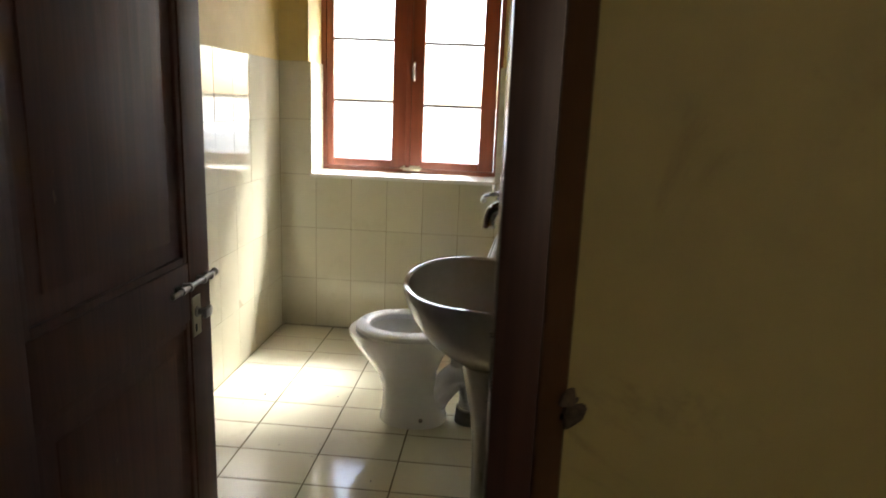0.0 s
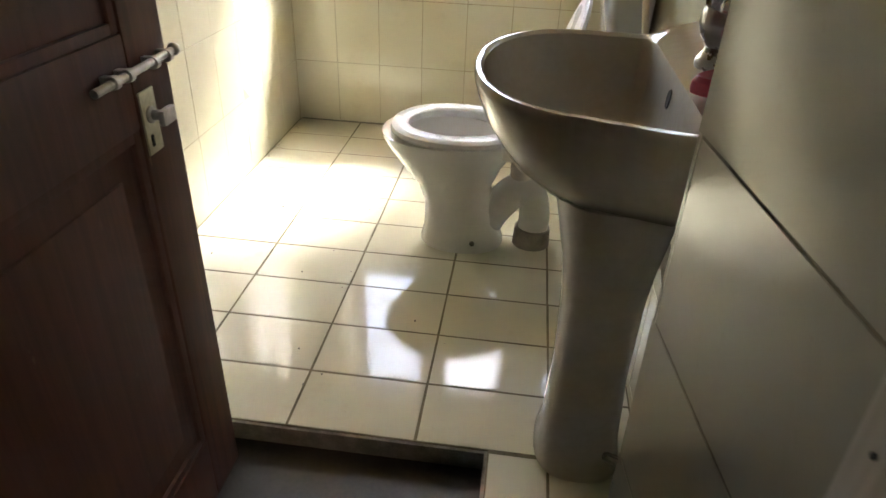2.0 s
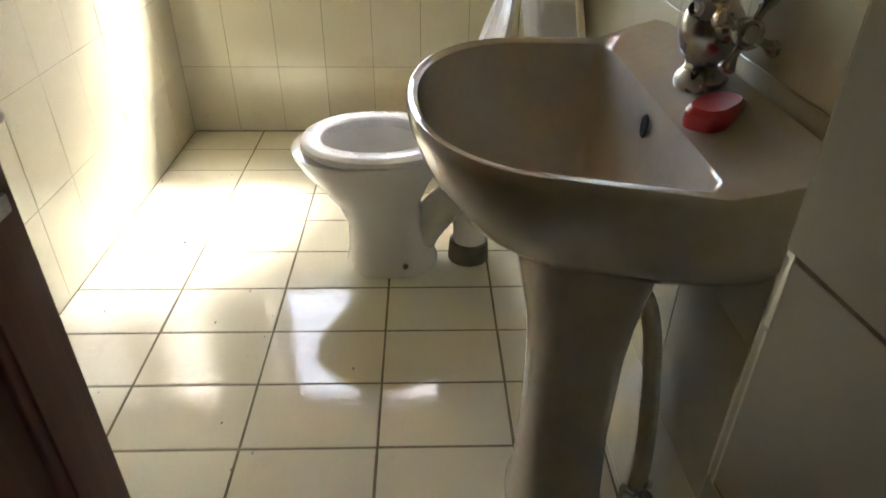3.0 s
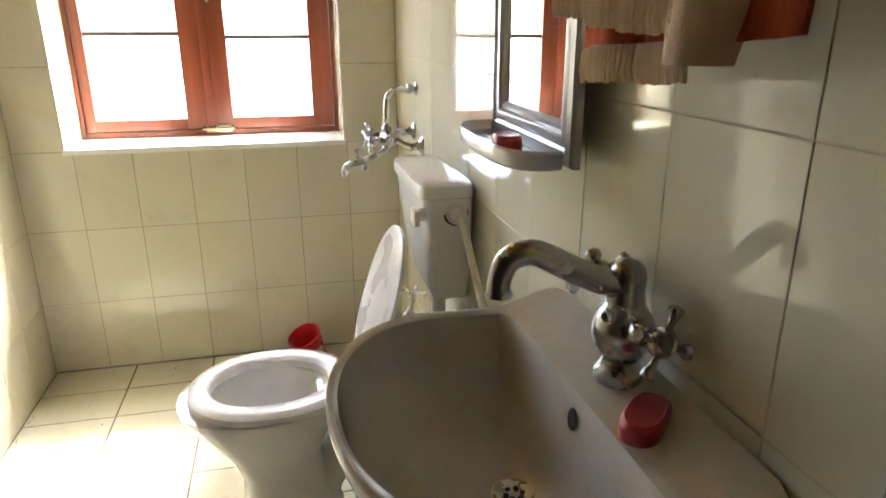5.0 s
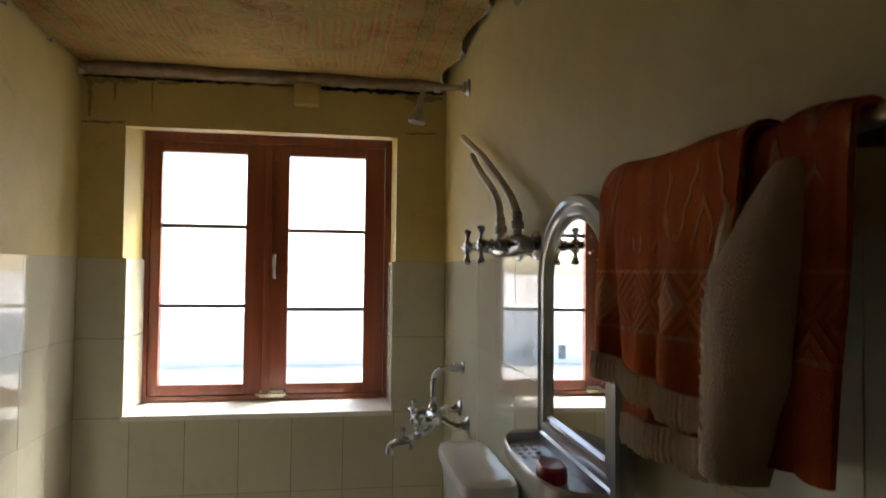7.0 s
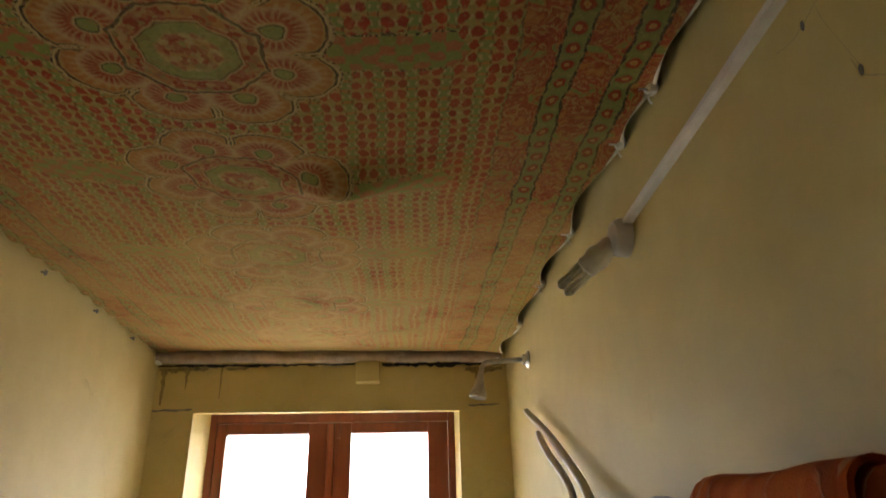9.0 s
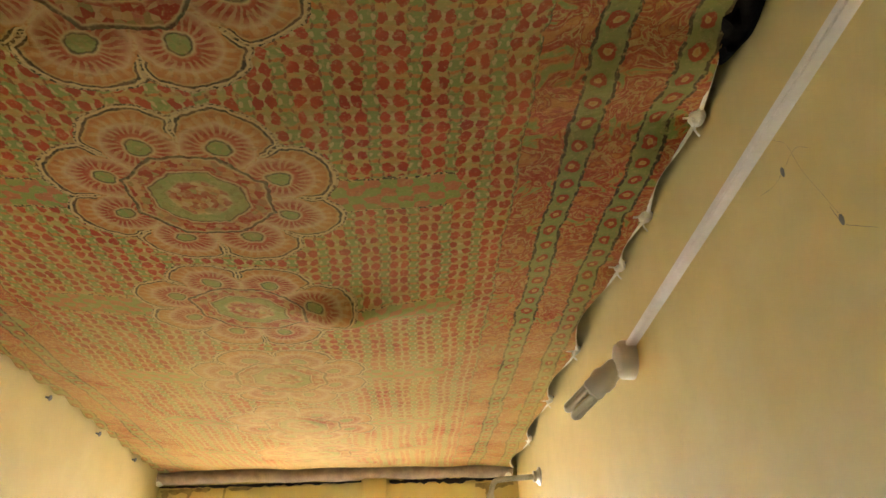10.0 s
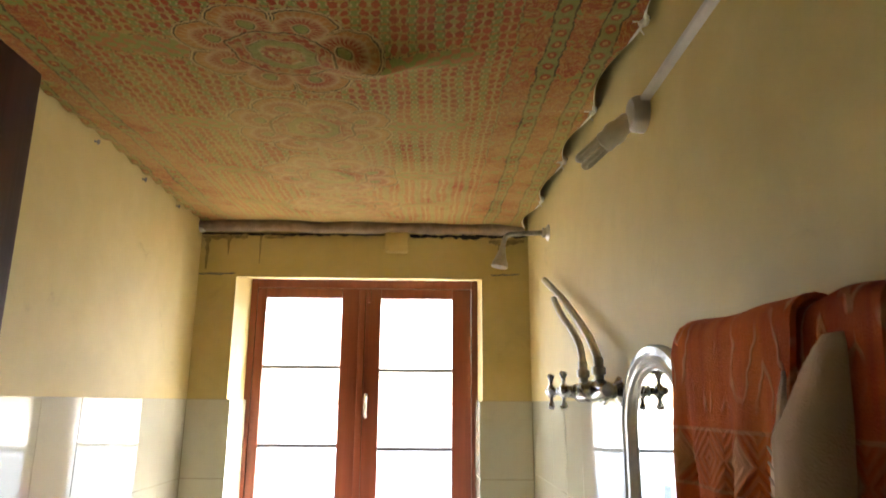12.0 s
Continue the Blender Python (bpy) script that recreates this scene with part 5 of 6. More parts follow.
def build_towel():
    t = thing("towel", (0.408, 1.62, 1.29), "orange terry towel with beige folded edge and corded fringe", "towel")
    bm, inner = towel_layer(1.420, 1.800, 1.284, 1.545, 0.004, 3.1, 0.022, 0.028)
    part("inner_fold", bm, M_TOWEL_SHADED, t, "rust-red inner fold with its shade put into the colour")
    bm, outer = towel_layer(1.535, 1.846, 1.331, 1.47, 0.014, 7.7, 0.045, -0.016)
    part("outer_fold", bm, M_TOWEL, t)
    part("fringe", fringe(outer, 0.06, 0.99, 0.024, 42, 4), M_TOWEL_BAND, t, "beige corded fringe")
    part("fringe", fringe(inner, 0.40, 0.98, 0.028, 36, 6), M_TOWEL_BAND, t, "beige corded fringe")
    rows = []
    for k in range(25):
        f = k / 24
        z = 1.545 - 0.271 * f
        w = min(1.0, f / 0.35) ** 0.8
        rows.append((z, 1.468 - 0.006 * w + 0.052 * f * f, 1.500 + 0.062 * w + 0.016 * f, 0.006 + 0.034 * w))
    part("turned_edge", lobe(rows, 0.392), M_TOWEL_BACK, t, "brown-beige reverse of the turned edge")
    rows = [(1.515 - 0.237 * k / 30, 1.548 + 0.010 * k / 30, 1.552 + 0.031 * min(1.0, k / 12) + 0.010 * k / 30, 0.0015 + 0.007 * min(1.0, k / 8)) for k in range(31)]
    border = part("border", lobe(rows, 0.378), M_TOWEL_BAND, t, "pale woven border")
    bm = bmesh.new()
    for k in range(4, 15):
        z = 1.495 - 0.0145 * k
        for side in (-1, 1):
            tube(bm, [(0.3694, 1.566 + 0.0006 * k + side * 0.011, z + 0.006), (0.3692, 1.566 + 0.0006 * k, z - 0.004)], 0.0013, 6)
    part("stitch", bm, M_TOWEL_BAND, border)


build_towel()

# ---- red mug by the far wall ----
def build_mug():
    lean = Matrix.Translation((0.088, 3.53, 0.020)) @ Matrix.Rotation(radians(-21), 4, "Y") @ Matrix.Rotation(radians(14), 4, "X") @ Matrix.Scale(0.95, 4) @ Matrix.Translation((-0.055, -3.52, 0.0))

    def leaned(bm):
        bm.transform(lean)
        return bm

    g = thing("bath_mug", (0.055, 3.52, 0.0), "red plastic bath mug with pale label on the floor", "mug")
    prof = [(0.0, 0.048), (0.004, 0.051), (0.13, 0.070), (0.134, 0.073), (0.138, 0.072), (0.138, 0.068), (0.128, 0.066), (0.008, 0.047), (0.006, 0.003)]
    part("cup", leaned(lathe(bmesh.new(), (0.055, 3.52, 0.0), (0, 0, 1), prof, 36)), M_REDP, g)
    part("handle", leaned(tube(bmesh.new(), smooth_path([(0.065, 3.582, 0.12), (0.068, 3.615, 0.112), (0.068, 3.62, 0.06), (0.065, 3.576, 0.04)], 6), 0.007)), M_REDP, g)
    rings = []
    for z in (0.03, 0.085):
        rings.append([Vector((0.055 + (0.0525 + z * 0.148) * math.cos(a), 3.52 + (0.0525 + z * 0.148) * math.sin(a), z)) for a in [radians(262 + 6 * k) for k in range(11)]])
    part("label", leaned(loft(bmesh.new(), rings, False, False, closed=False)), M_LABEL, g)


build_mug()

# ---- ceiling cloth ----
TIES = [1.20, 1.655, 1.90, 2.07, 2.48, 2.845, 3.25, 3.66]


def cloth_height(x, y):
    u = (x - LEFT) / (RIGHT - LEFT)
    far = min(1.0, max(0.0, (y - 3.0) / 0.62))
    sag = 0.062 * math.sin(math.pi * min(1, max(0, u))) ** 0.8 * (1 - far * far)
    z = CLOTH + 0.012 - sag + 0.014 * noise.noise(Vector((x * 2.2, y * 1.6, 0.3))) + 0.006 * noise.noise(Vector((x * 7, y * 6, 1.7)))
    # a pocket that bulges down, and cross folds towards the entry
    z -= 0.040 * math.exp(-(((x + 0.085) / 0.085) ** 2 + ((y - 2.13) / 0.046) ** 2))
    z -= 0.009 * math.exp(-(((x - 0.05) / 0.18) ** 2 + ((y - 2.13) / 0.055) ** 2))
    z += 0.006 * math.sin(y * 34 + x * 6) * max(0.0, 1 - abs(y - 1.5) / 0.4) * u
    return z


def cloth_edge(y):
    """How far the right edge hangs off the wall between the ties."""
    for a, b in zip(TIES, TIES[1:]):
        if a <= y <= b:
            return 0.010 + (0.042 if b - a > 0.25 else 0.024) * math.sin(math.pi * (y - a) / (b - a))
    return 0.01


def build_cloth():
    nx, ny = 84, 170
    bm = bmesh.new()
    y0, y1 = 1.24, FAR - 0.035
    grid = []
    for j in range(ny + 1):
        y = y0 + (y1 - y0) * j / ny
        row = []
        for i in range(nx + 1):
            u = i / nx
            x = LEFT + 0.012 + (RIGHT - 0.012 - cloth_edge(y) - LEFT) * u
            z = cloth_height(x, y)
            k = max(0.0, (u - 0.86) / 0.14)
            hang = math.sin(math.pi * min(0.03, cloth_edge(y) - 0.004) / 0.06)
            z -= 0.020 * k * k * hang
            z -= 0.010 * math.sin(j * 0.9) * max(0.0, (0.06 - u) / 0.06) * 0.5
            row.append(bm.verts.new((x, y, z)))
        grid.append(row)
    for a, b in zip(grid, grid[1:]):
        for i in range(nx):
            bm.faces.new((a[i], a[i + 1], b[i + 1], b[i]))
    bmesh.ops.recalc_face_normals(bm, faces=bm.faces)
    bmesh.ops.solidify(bm, geom=bm.faces[:], thickness=0.002)
    c = thing("ceiling_cloth", (0, 2.4, CLOTH), "faded printed cloth with flower rounds hung below the ceiling", "cloth")
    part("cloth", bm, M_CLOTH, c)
    hem = [Vector((RIGHT - 0.001 - cloth_edge(y), y, cloth_height(RIGHT - 0.02, y) - 0.020 * math.sin(math.pi * min(0.03, cloth_edge(y) - 0.004) / 0.06))) for y in [1.24 + 0.02 * k for k in range(120)]]
    part("hem", tube(bmesh.new(), hem, 0.004, 8), M_PVC, c, "pale hem of the cloth")


build_cloth()


def build_ties():
    for y in TIES[1:-1]:
        t = thing("cloth_tie", (RIGHT, y, CLOTH + 0.01), "knotted pale string tying the cloth to a nail", "tie", "cloth ties along the wall")
        part("nail", tube(bmesh.new(), [(RIGHT + 0.004, y, CLOTH + 0.012), (RIGHT - 0.022, y - 0.004, CLOTH + 0.006)], 0.0028, 8), M_RUBBER, t)
        bm = ball(bmesh.new(), (RIGHT - 0.016, y, CLOTH + 0.004), 0.013, (0.9, 1.3, 0.9), 12)
        for q in bm.verts:
            q.co += Vector((1, 1, 1)) * 0.006 * noise.noise(q.co * 120)
        tube(bm, smooth_path([(RIGHT - 0.018, y, CLOTH), (RIGHT - 0.03, y - 0.008, CLOTH - 0.004), (RIGHT - 0.040, y - 0.005, CLOTH - 0.002)], 4), 0.0016, 7)
        tube(bm, smooth_path([(RIGHT - 0.016, y, CLOTH), (RIGHT - 0.020, y + 0.008, CLOTH - 0.010), (RIGHT - 0.012, y + 0.014, CLOTH - 0.018)], 4), 0.0016, 7)
        part("knot", bm, M_PVC, t)


build_ties()
for y in (1.62, 1.98, 2.36, 2.72, 3.05, 3.36):
    n = thing("wall_nail", (LEFT, y, CLOTH - 0.005), "small dark nail holding the cloth on the wall", "nail", "nails along the wall")
    part("pin", lathe(bmesh.new(), (LEFT + 0.001, y, CLOTH - 0.006), (1, 0, -0.2), [(0, 0.003), (0.012, 0.003), (0.013, 0.008), (0.015, 0.007)], 10), M_RUBBER, n)

# rolled cloth end over a pole at the window wall
pole = thing("curtain_pole", (-0.23, FAR - 0.03, 2.205), "thin pole with rolled brown cloth along the window wall", "pole")
pts = [Vector((LEFT + 0.004 + (RIGHT - LEFT - 0.03) * k / 40, FAR - 0.032 + 0.006 * noise.noise(Vector((k * 0.3, 0, 5))), 2.214 + 0.007 * noise.noise(Vector((k * 0.17, 2, 0))))) for k in range(41)]
part("roll", tube(bmesh.new(), pts, [0.026 + 0.009 * noise.noise(Vector((k * 0.23, 7, 0))) for k in range(41)], 14), mottled("brown_rolled_cloth", (0.25, 0.18, 0.135), (0.40, 0.30, 0.225), (0.8, 0.95), 25, 160, strength=0.4, dist=0.003), pole)
for x in (LEFT + 0.012, RIGHT - 0.045):
    part("end_wrap", ball(bmesh.new(), (x, FAR - 0.033, 2.208), 0.024, (1, 0.9, 1.1), 12), M_PVC, pole)

rag = thing("dark_rag", (RIGHT, 1.50, CLOTH), "crumpled black rag stuffed above the cloth edge", "rag")
bm = ball(bmesh.new(), (RIGHT - 0.030, 1.485, CLOTH + 0.012), 0.055, (0.42, 1.45, 0.6), 24)
for v in bm.verts:
    v.co += Vector((0.5, 1, 0.6)) * 0.020 * noise.noise(v.co * 26) + Vector((0.4, 0.8, 0.8)) * 0.012 * noise.noise(v.co * 70)
    v.co.x = min(v.co.x, RIGHT - 0.004)
part("fold", bm, mottled("black_cotton", (0.004, 0.004, 0.004), (0.014, 0.012, 0.011), (0.95, 1.0), 40, 220, strength=0.6, dist=0.004, Specular_IOR_Level=0.05), rag)

# plaster boss on the lintel, ledge cracks
boss = thing("plaster_box", (-0.095, FAR, 2.10), "small plastered box high on the window wall", "box")
part("shell", boxes((-0.142, -0.048, FAR - 0.05, FAR - 0.003, 2.106, 2.19), bevel=0.006), M_PAINT, boss)


def ragged_strip(bm, p, q, width, seed, y):
    rng = random.Random(seed)
    n = max(6, int((q[0] - p[0]) / 0.015))
    top, low = [], []
    for k in range(n + 1):
        t = k / n
        x, z = p[0] + (q[0] - p[0]) * t, p[1] + (q[1] - p[1]) * t
        top.append(Vector((x, y, z + width * rng.uniform(0.2, 0.6))))
        low.append(Vector((x, y, z - width * rng.uniform(0.1, 0.9) * math.sin(math.pi * min(1, max(0, t * 0.98 + 0.01))) ** 0.4)))
    rings = [top + low[::-1], [Vector((v.x, v.y - 0.003, v.z)) for v in top + low[::-1]]]
    return loft(bm, rings)


# no hollow here: black strips on the plaster carry the gap's darkness
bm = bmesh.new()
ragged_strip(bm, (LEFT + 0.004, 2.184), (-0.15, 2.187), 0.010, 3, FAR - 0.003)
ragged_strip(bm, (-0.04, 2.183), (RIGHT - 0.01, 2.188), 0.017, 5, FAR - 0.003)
structure("lintel_gap_black", bm, M_BLACK, "black ragged strips standing in for the dark gap below the ceiling", "gap")
bm = bmesh.new()
ragged_strip(bm, (LEFT + 0.004, 2.008), (OPEN_L - 0.02, 2.012), 0.010, 8, FAR - 0.003)
ragged_strip(bm, (OPEN_R + 0.05, 2.016), (RIGHT - 0.04, 2.02), 0.008, 9, FAR - 0.003)
structure("lintel_crack", bm, M_RUBBER, "dark cracks at the lintel ends", "crack")

bm = bmesh.new()
ragged_strip(bm, (LEFT + 0.01, 2.168), (LEFT + 0.20, 2.172), 0.020, 31, FAR - 0.0025)
ragged_strip(bm, (LEFT + 0.27, 2.172), (LEFT + 0.36, 2.174), 0.012, 32, FAR - 0.0025)
ragged_strip(bm, (0.30, 2.160), (RIGHT - 0.02, 2.164), 0.022, 33, FAR - 0.0025)
for x, top, foot, wide in ((LEFT + 0.030, 2.17, 2.03, 0.016), (LEFT + 0.255, 2.175, 2.055, 0.007), (LEFT + 0.120, 2.16, 2.09, 0.010), (0.345, 2.16, 2.10, 0.012)):
    rngs = random.Random(int(abs(x) * 1000))
    zs = [foot + (top - foot) * k / 9 for k in range(10)]
    near = [Vector((x - wide * rngs.uniform(0.3, 1.0) * (0.3 + 0.7 * k / 9), FAR - 0.0045, z)) for k, z in enumerate(zs)]
    away = [Vector((x + wide * rngs.uniform(0.3, 1.0) * (0.3 + 0.7 * k / 9), FAR - 0.0045, z)) for k, z in enumerate(zs)]
    ring = near + away[::-1]
    loft(bm, [[v + Vector((0, 0.002, 0)) for v in ring], ring])
structure("lintel_soot", bm, mottled("sooty_plaster", (0.20, 0.15, 0.06), (0.40, 0.31, 0.13), (0.7, 0.9), 30, 160, strength=0.4), "sooty stains on yellow plaster below the gap", "stain")

# ---- lamp, holder and conduit ----
lamp = thing("wall_lamp", (RIGHT, 2.138, 2.055), "unlit compact fluorescent bulb in a white angled holder", "lamp")
part("base", lathe(bmesh.new(), (RIGHT - 0.003, 2.138, 2.055), (-1, 0, 0), [(0, 0.038), (0.020, 0.037), (0.030, 0.030), (0.034, 0.014)], 28), M_WHITE, lamp)
d = Vector((-0.58, 0.62, -0.45)).normalized()
q = Vector((RIGHT - 0.028, 2.148, 2.05))
part("holder", lathe(bmesh.new(), q, d, [(0, 0.014), (0.006, 0.019), (0.03, 0.021), (0.036, 0.025), (0.052, 0.025)], 22), M_WHITE, lamp)
bulb = part("bulb", lathe(bmesh.new(), q + d * 0.05, d, [(0, 0.021), (0.022, 0.023), (0.028, 0.017), (0.03, 0.012)], 22), M_WHITE, lamp)
u = d.orthogonal().normalized()
v = d.cross(u)
for k in range(3):
    a = k * 2 * math.pi / 3
    o = (math.cos(a) * u + math.sin(a) * v) * 0.0125
    w = (math.cos(a + math.pi / 2) * u + math.sin(a + math.pi / 2) * v) * 0.007
    s = q + d * 0.075 + o
    part("tube", tube(bmesh.new(), smooth_path([s + w, s + w + d * 0.04, s + w + d * 0.058, s - w + d * 0.058, s - w + d * 0.04, s - w], 4), 0.0062, 10), M_PVC, bulb, "milky glass tube")
conduit = thing("cable_conduit", (RIGHT, 1.66, 2.075), "white plastic cable trunking running along the wall", "conduit")
bm = boxes((-0.007, 0.008, 0.0, 0.92, -0.0125, -0.001), bevel=0.002)
bm.transform(Matrix.Translation((RIGHT - 0.0105, 1.20, 2.104)) @ Matrix.Rotation(radians(-1.5), 4, "X"))
part("base_channel", bm, M_WHITE, conduit)
bm = boxes((-0.0095, -0.0074, 0.0, 0.92, -0.0115, -0.002), bevel=0.0008)
bm.transform(Matrix.Translation((RIGHT - 0.0105, 1.20, 2.104)) @ Matrix.Rotation(radians(-1.5), 4, "X"))
part("cover", bm, M_WHITE, conduit)


# ---- cracks and flakes on the painted walls ----
def crack(name, pts, width, label):
    bm = bmesh.new()
    path = smooth_path(pts, 6)
    width *= 0.42
    rad = [width * (0.5 + abs(noise.noise(Vector((i * 0.5, width * 900, 0))))) for i in range(len(path))]
    tube(bm, path, rad, 6)
    tagged(new(name, finish(name, bm, M_RUBBER)), label, "crack", kind="structure")


X0 = RIGHT - 0.002
crack("wall_crack", [(X0, 1.545, 2.085), (X0, 1.525, 2.06), (X0, 1.518, 2.02), (X0, 1.505, 1.98), (X0, 1.49, 1.935)], 0.0004, "thin dark crack in yellow plaster")
crack("wall_crack", [(X0, 1.50, 1.955), (X0, 1.492, 1.93), (X0, 1.475, 1.915), (X0, 1.455, 1.90)], 0.0007, "thin dark crack in yellow plaster")
crack("wall_crack", [(X0, 1.60, 2.043), (X0, 1.57, 2.036), (X0, 1.547, 2.038), (X0, 1.515, 2.045), (X0, 1.495, 2.03)], 0.0006, "thin dark crack in yellow plaster")
for p in ((1.492, 1.934), (1.547, 2.038)):
    flake = ball(bmesh.new(), (X0, p[0], p[1]), 0.0045, (0.3, 0.8, 1.5), 8)
    tagged(new("plaster_chip", finish("plaster_chip", flake, M_RUBBER)), "small dark chip in yellow plaster", "chip", kind="structure")

# broken plaster lump on the entry wall corner
lump = thing("plaster_lump", (0.384, OUTER, 0.975), "broken lump of plaster on the entry wall corner", "plaster")
bm = ball(bmesh.new(), (0.384, OUTER - 0.001, 0.972), 0.013, (1.0, 0.6, 0.9), 20)
ball(bm, (0.380, OUTER, 0.990), 0.011, (0.8, 0.35, 1.1), 16)
for v in bm.verts:
    v.co += Vector((1, 1, 1)) * 0.011 * noise.noise(v.co * 75)
part("lump", bm, mottled("dirty_plaster", (0.05, 0.036, 0.022), (0.14, 0.105, 0.065), (0.8, 0.95), 60, 200, strength=0.6, dist=0.003), lump)

bm = bmesh.new()
ragged_strip(bm, (LEFT + 0.01, 0.003), (0.20, 0.003), 0.006, 14, FAR - 0.0008)
structure("joint_grime", bm, M_RUBBER, "dark grime in the joint at the foot of the tiles", "grime")

rng = random.Random(21)
bm = ball(bmesh.new(), (-0.70, 2.744, 0.002), 0.006, (1, 1.3, 0.5), 8)
for k in range(46):
    ball(bm, (rng.uniform(LEFT + 0.05, 0.12), rng.uniform(1.75, FAR - 0.05), 0.0012), rng.uniform(0.0012, 0.0032), (1, rng.uniform(0.8, 1.8), 0.5), 6)
for k in range(70):
    ball(bm, (LEFT + abs(rng.gauss(0, 0.012)) + 0.003, rng.uniform(1.9, FAR - 0.02), 0.001), rng.uniform(0.001, 0.003), (1, 1.4, 0.5), 6)
tagged(new("floor_dirt", finish("floor_dirt", bm, M_RUBBER)), "tiny dark specks of dirt on the floor tiles", "dirt", kind="stuff")

# ---- outside ----
structure("ground", boxes((-900, 900, 4.4, 1500, -4.2, -4.0)), M_EARTH, "dry open ground outside the window", "ground")
outer = thing("house", (0.0, 40.0, -4.0), "white limewashed house across the open ground", "house")
part("wall", boxes((-34, 26, 40.0, 50.0, -4.0, -1.2)), M_OUT_WALL, outer)
part("roof", boxes((-34.02, 26.02, 39.98, 50.02, -1.2, -0.9), bevel=0.03), M_OUT_WALL, outer)
for x, z in ((-10.5, -3.75), (-14.5, -3.75), (-18.5, -3.75), (8.5, -3.75)):
    part("window", boxes((x - 0.22, x + 0.22, 39.95, 39.995, z, z + 0.85)), M_OUT_GLASS, outer)


# ---- tiles, laid last ----
TILE_CACHE = {}


def tile_mesh(w, h, material, thick=0.008):
    key = (round(w, 3), round(h, 3), material.name)
    lip = 0.0006 if material is not M_TILE_F else 0.0014
    if key not in TILE_CACHE:
        bm = bmesh.new()
        a, b = w / 2, h / 2
        low = [Vector((sx * a, sy * b, -thick)) for sx, sy in ((-1, -1), (1, -1), (1, 1), (-1, 1))]
        mid = [Vector((v.x, v.y, -lip)) for v in low]
        top = [Vector((v.x - math.copysign(lip * 1.3, v.x), v.y - math.copysign(lip * 1.3, v.y), 0)) for v in low]
        loft(bm, [low, mid, top])
        me = finish("tile", bm, material, False)
        TILE_CACHE[key] = me
    return TILE_CACHE[key]


TILE_RNG = random.Random(11)


def lay(parent, origin, du, dv, nrm, u_cuts, v_cuts, material, joint, holes=(), jitter=0.09):
    """Tiles between the cut lines on the plane at origin; du and dv are the plane's axes. A hole is (u0, u1, v0, v1)."""
    du, dv, nrm = Vector(du), Vector(dv), Vector(nrm)
    rot = Matrix((du, dv, nrm)).transposed().to_4x4()
    for ua, ub in zip(u_cuts, u_cuts[1:]):
        for va, vb in zip(v_cuts, v_cuts[1:]):
            if ub - ua < 0.012 or vb - va < 0.012:
                continue
            if any(ua >= h[0] - 0.002 and ub <= h[1] + 0.002 and va >= h[2] - 0.002 and vb <= h[3] + 0.002 for h in holes):
                continue
            ob = new("tile", tile_mesh(ub - ua - joint, vb - va - joint, material))
            tilt = Euler((radians(TILE_RNG.gauss(0, jitter)), radians(TILE_RNG.gauss(0, jitter)), radians(TILE_RNG.gauss(0, 0.12)))).to_matrix().to_4x4()
            place = Vector(origin) + du * (ua + ub) / 2 + dv * (va + vb) / 2 + nrm * TILE_RNG.uniform(-0.0006, 0.0004)
            ob.matrix_basis = Matrix.Translation(place) @ rot @ tilt
            ob.parent = parent


def cuts(a, b, start, step):
    out = [a]
    k = start
    while k <= a + 0.004:
        k += step
    while k < b - 0.004:
        out.append(k)
        k += step
    return out + [b]


def obj(name):
    return bpy.data.objects[name]


ROWS_Z = [0.0, 0.289, 0.585, 0.885, 1.185, TILE_TOP]
# floor
lay(obj("floor"), (0, 0, 0), (1, 0, 0), (0, 1, 0), (0, 0, 1), cuts(LEFT, RIGHT, -1.237, 0.3025), cuts(1.70, FAR, 1.693, 0.1985), M_TILE_F, 0.0052, jitter=0.05)
lay(obj("floor"), (0, 0, 0), (1, 0, 0), (0, 1, 0), (0, 0, 1), [0.139, 0.2725, RIGHT], cuts(JAMB_Y1 + 0.01, 1.695, 0.90, 0.1985), M_TILE_F, 0.0052, jitter=0.05)
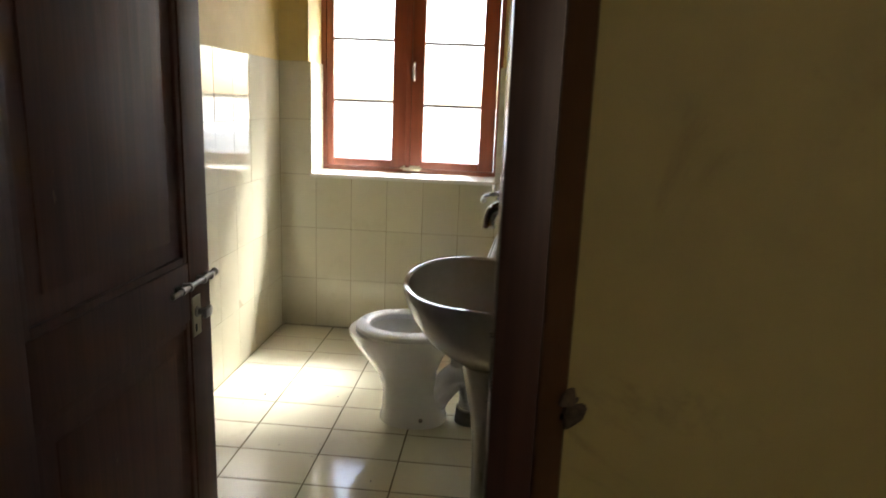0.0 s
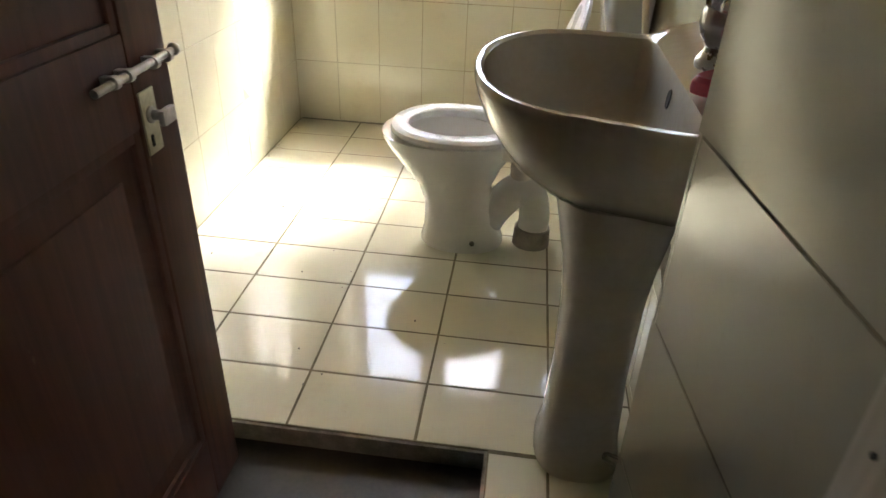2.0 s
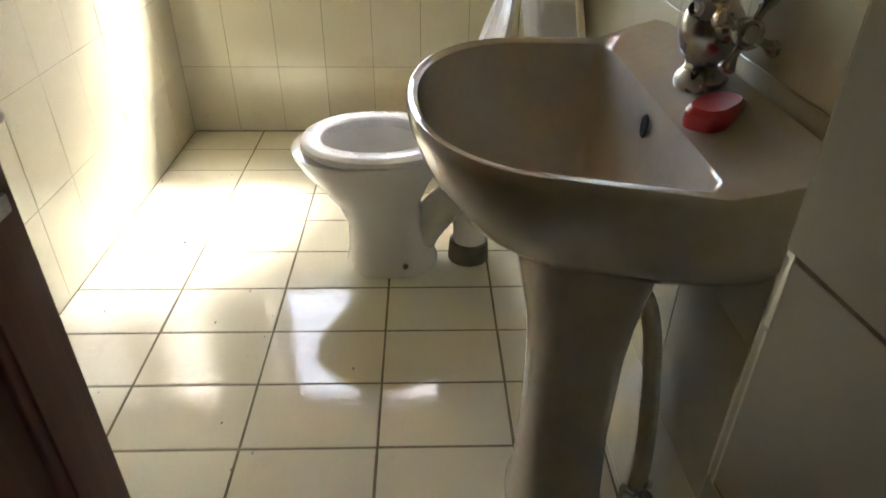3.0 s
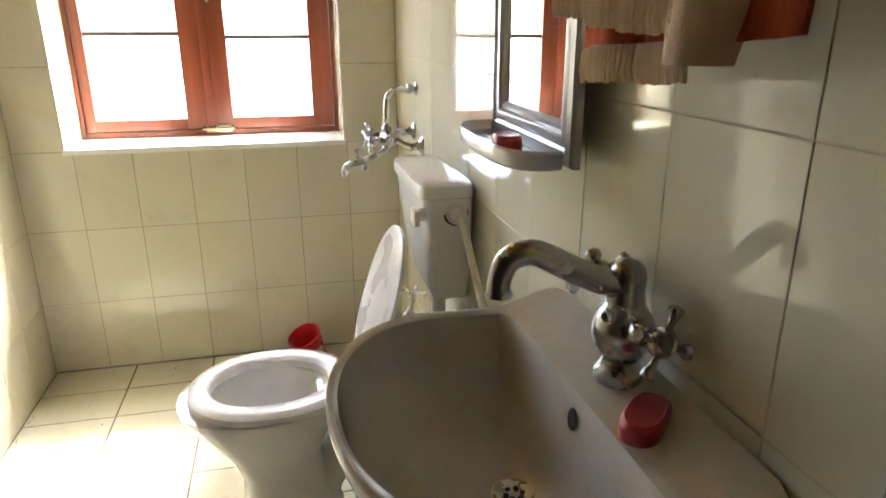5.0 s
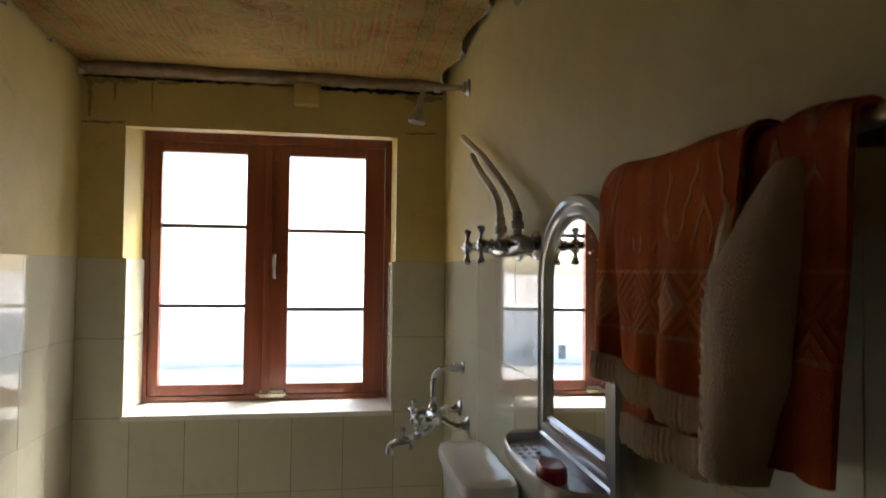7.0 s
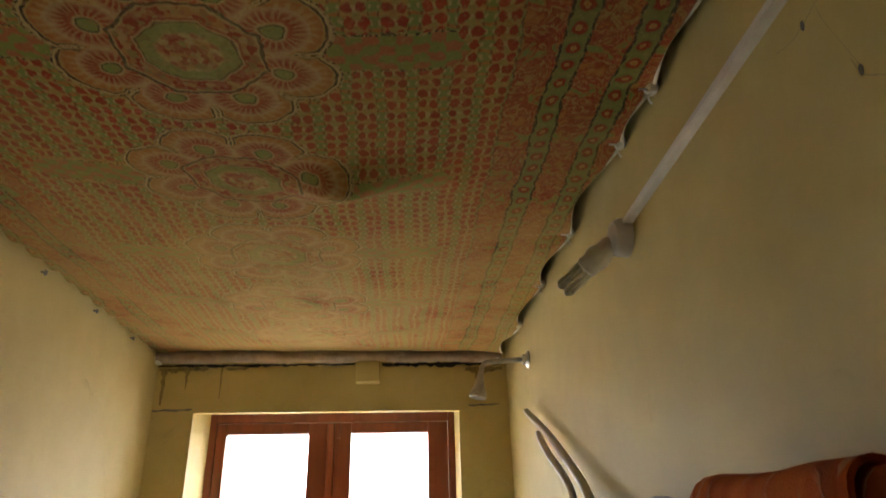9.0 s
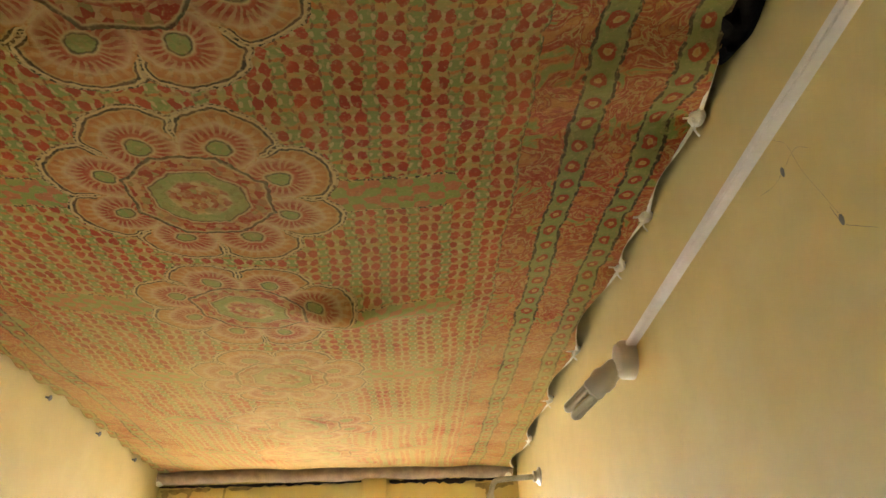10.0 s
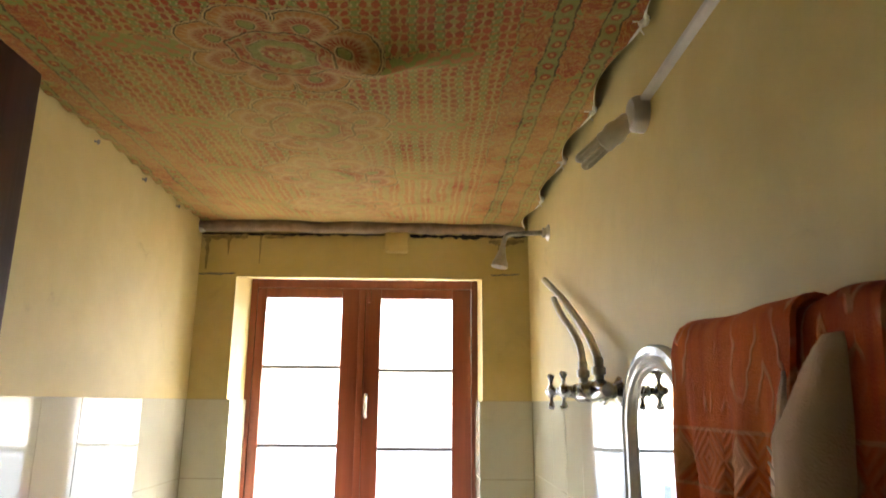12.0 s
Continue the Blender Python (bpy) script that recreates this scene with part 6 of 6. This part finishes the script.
# window wall
lay(obj("wall_far"), (0, FAR, 0), (1, 0, 0), (0, 0, 1), (0, -1, 0), cuts(LEFT, RIGHT, -0.934, 0.2005), ROWS_Z[:4], M_TILE_W, 0.0028)
lay(obj("wall_far"), (0, FAR, 0), (1, 0, 0), (0, 0, 1), (0, -1, 0), [LEFT, OPEN_L], ROWS_Z[3:], M_TILE_W, 0.0028)
lay(obj("wall_far"), (0, FAR, 0), (1, 0, 0), (0, 0, 1), (0, -1, 0), [OPEN_R, RIGHT], ROWS_Z[3:], M_TILE_W, 0.0028)
# window reveals
lay(obj("wall_far"), (OPEN_L - 0.004, FAR, 0), (0, 1, 0), (0, 0, 1), (1, 0, 0), [0.002, 0.255], ROWS_Z[3:], M_TILE_W, 0.0028)
lay(obj("wall_far"), (OPEN_R, FAR, 0), (0, -1, 0), (0, 0, 1), (-1, 0, 0), [-0.255, -0.002], ROWS_Z[3:], M_TILE_W, 0.0028)
# side walls
lay(obj("wall_left"), (LEFT, 0, 0), (0, -1, 0), (0, 0, 1), (1, 0, 0), [-c for c in reversed(cuts(NEAR, FAR, NEAR + 0.01, 0.2005))], ROWS_Z, M_TILE_W, 0.0016)
ROWS_R = [0.0, 0.03, 0.325, 0.620, 0.916, 1.212, TILE_TOP]
lay(obj("wall_right"), (RIGHT, 0, 0), (0, 1, 0), (0, 0, 1), (-1, 0, 0), cuts(NEAR, FAR, 1.286, 0.2185), ROWS_R, M_TILE_W, 0.0016)
# doorway reveal, tiles on their side
along = Vector((-FLARE, 1, 0)).normalized()
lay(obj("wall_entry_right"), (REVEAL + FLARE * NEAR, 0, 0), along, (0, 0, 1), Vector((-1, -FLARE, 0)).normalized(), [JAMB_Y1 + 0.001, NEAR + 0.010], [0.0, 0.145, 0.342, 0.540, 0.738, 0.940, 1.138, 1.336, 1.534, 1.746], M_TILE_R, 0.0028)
lay(obj("wall_entry_right"), (0, NEAR, 0), (-1, 0, 0), (0, 0, 1), (0, 1, 0), [-RIGHT, -REVEAL], ROWS_Z, M_TILE_W, 0.0026)
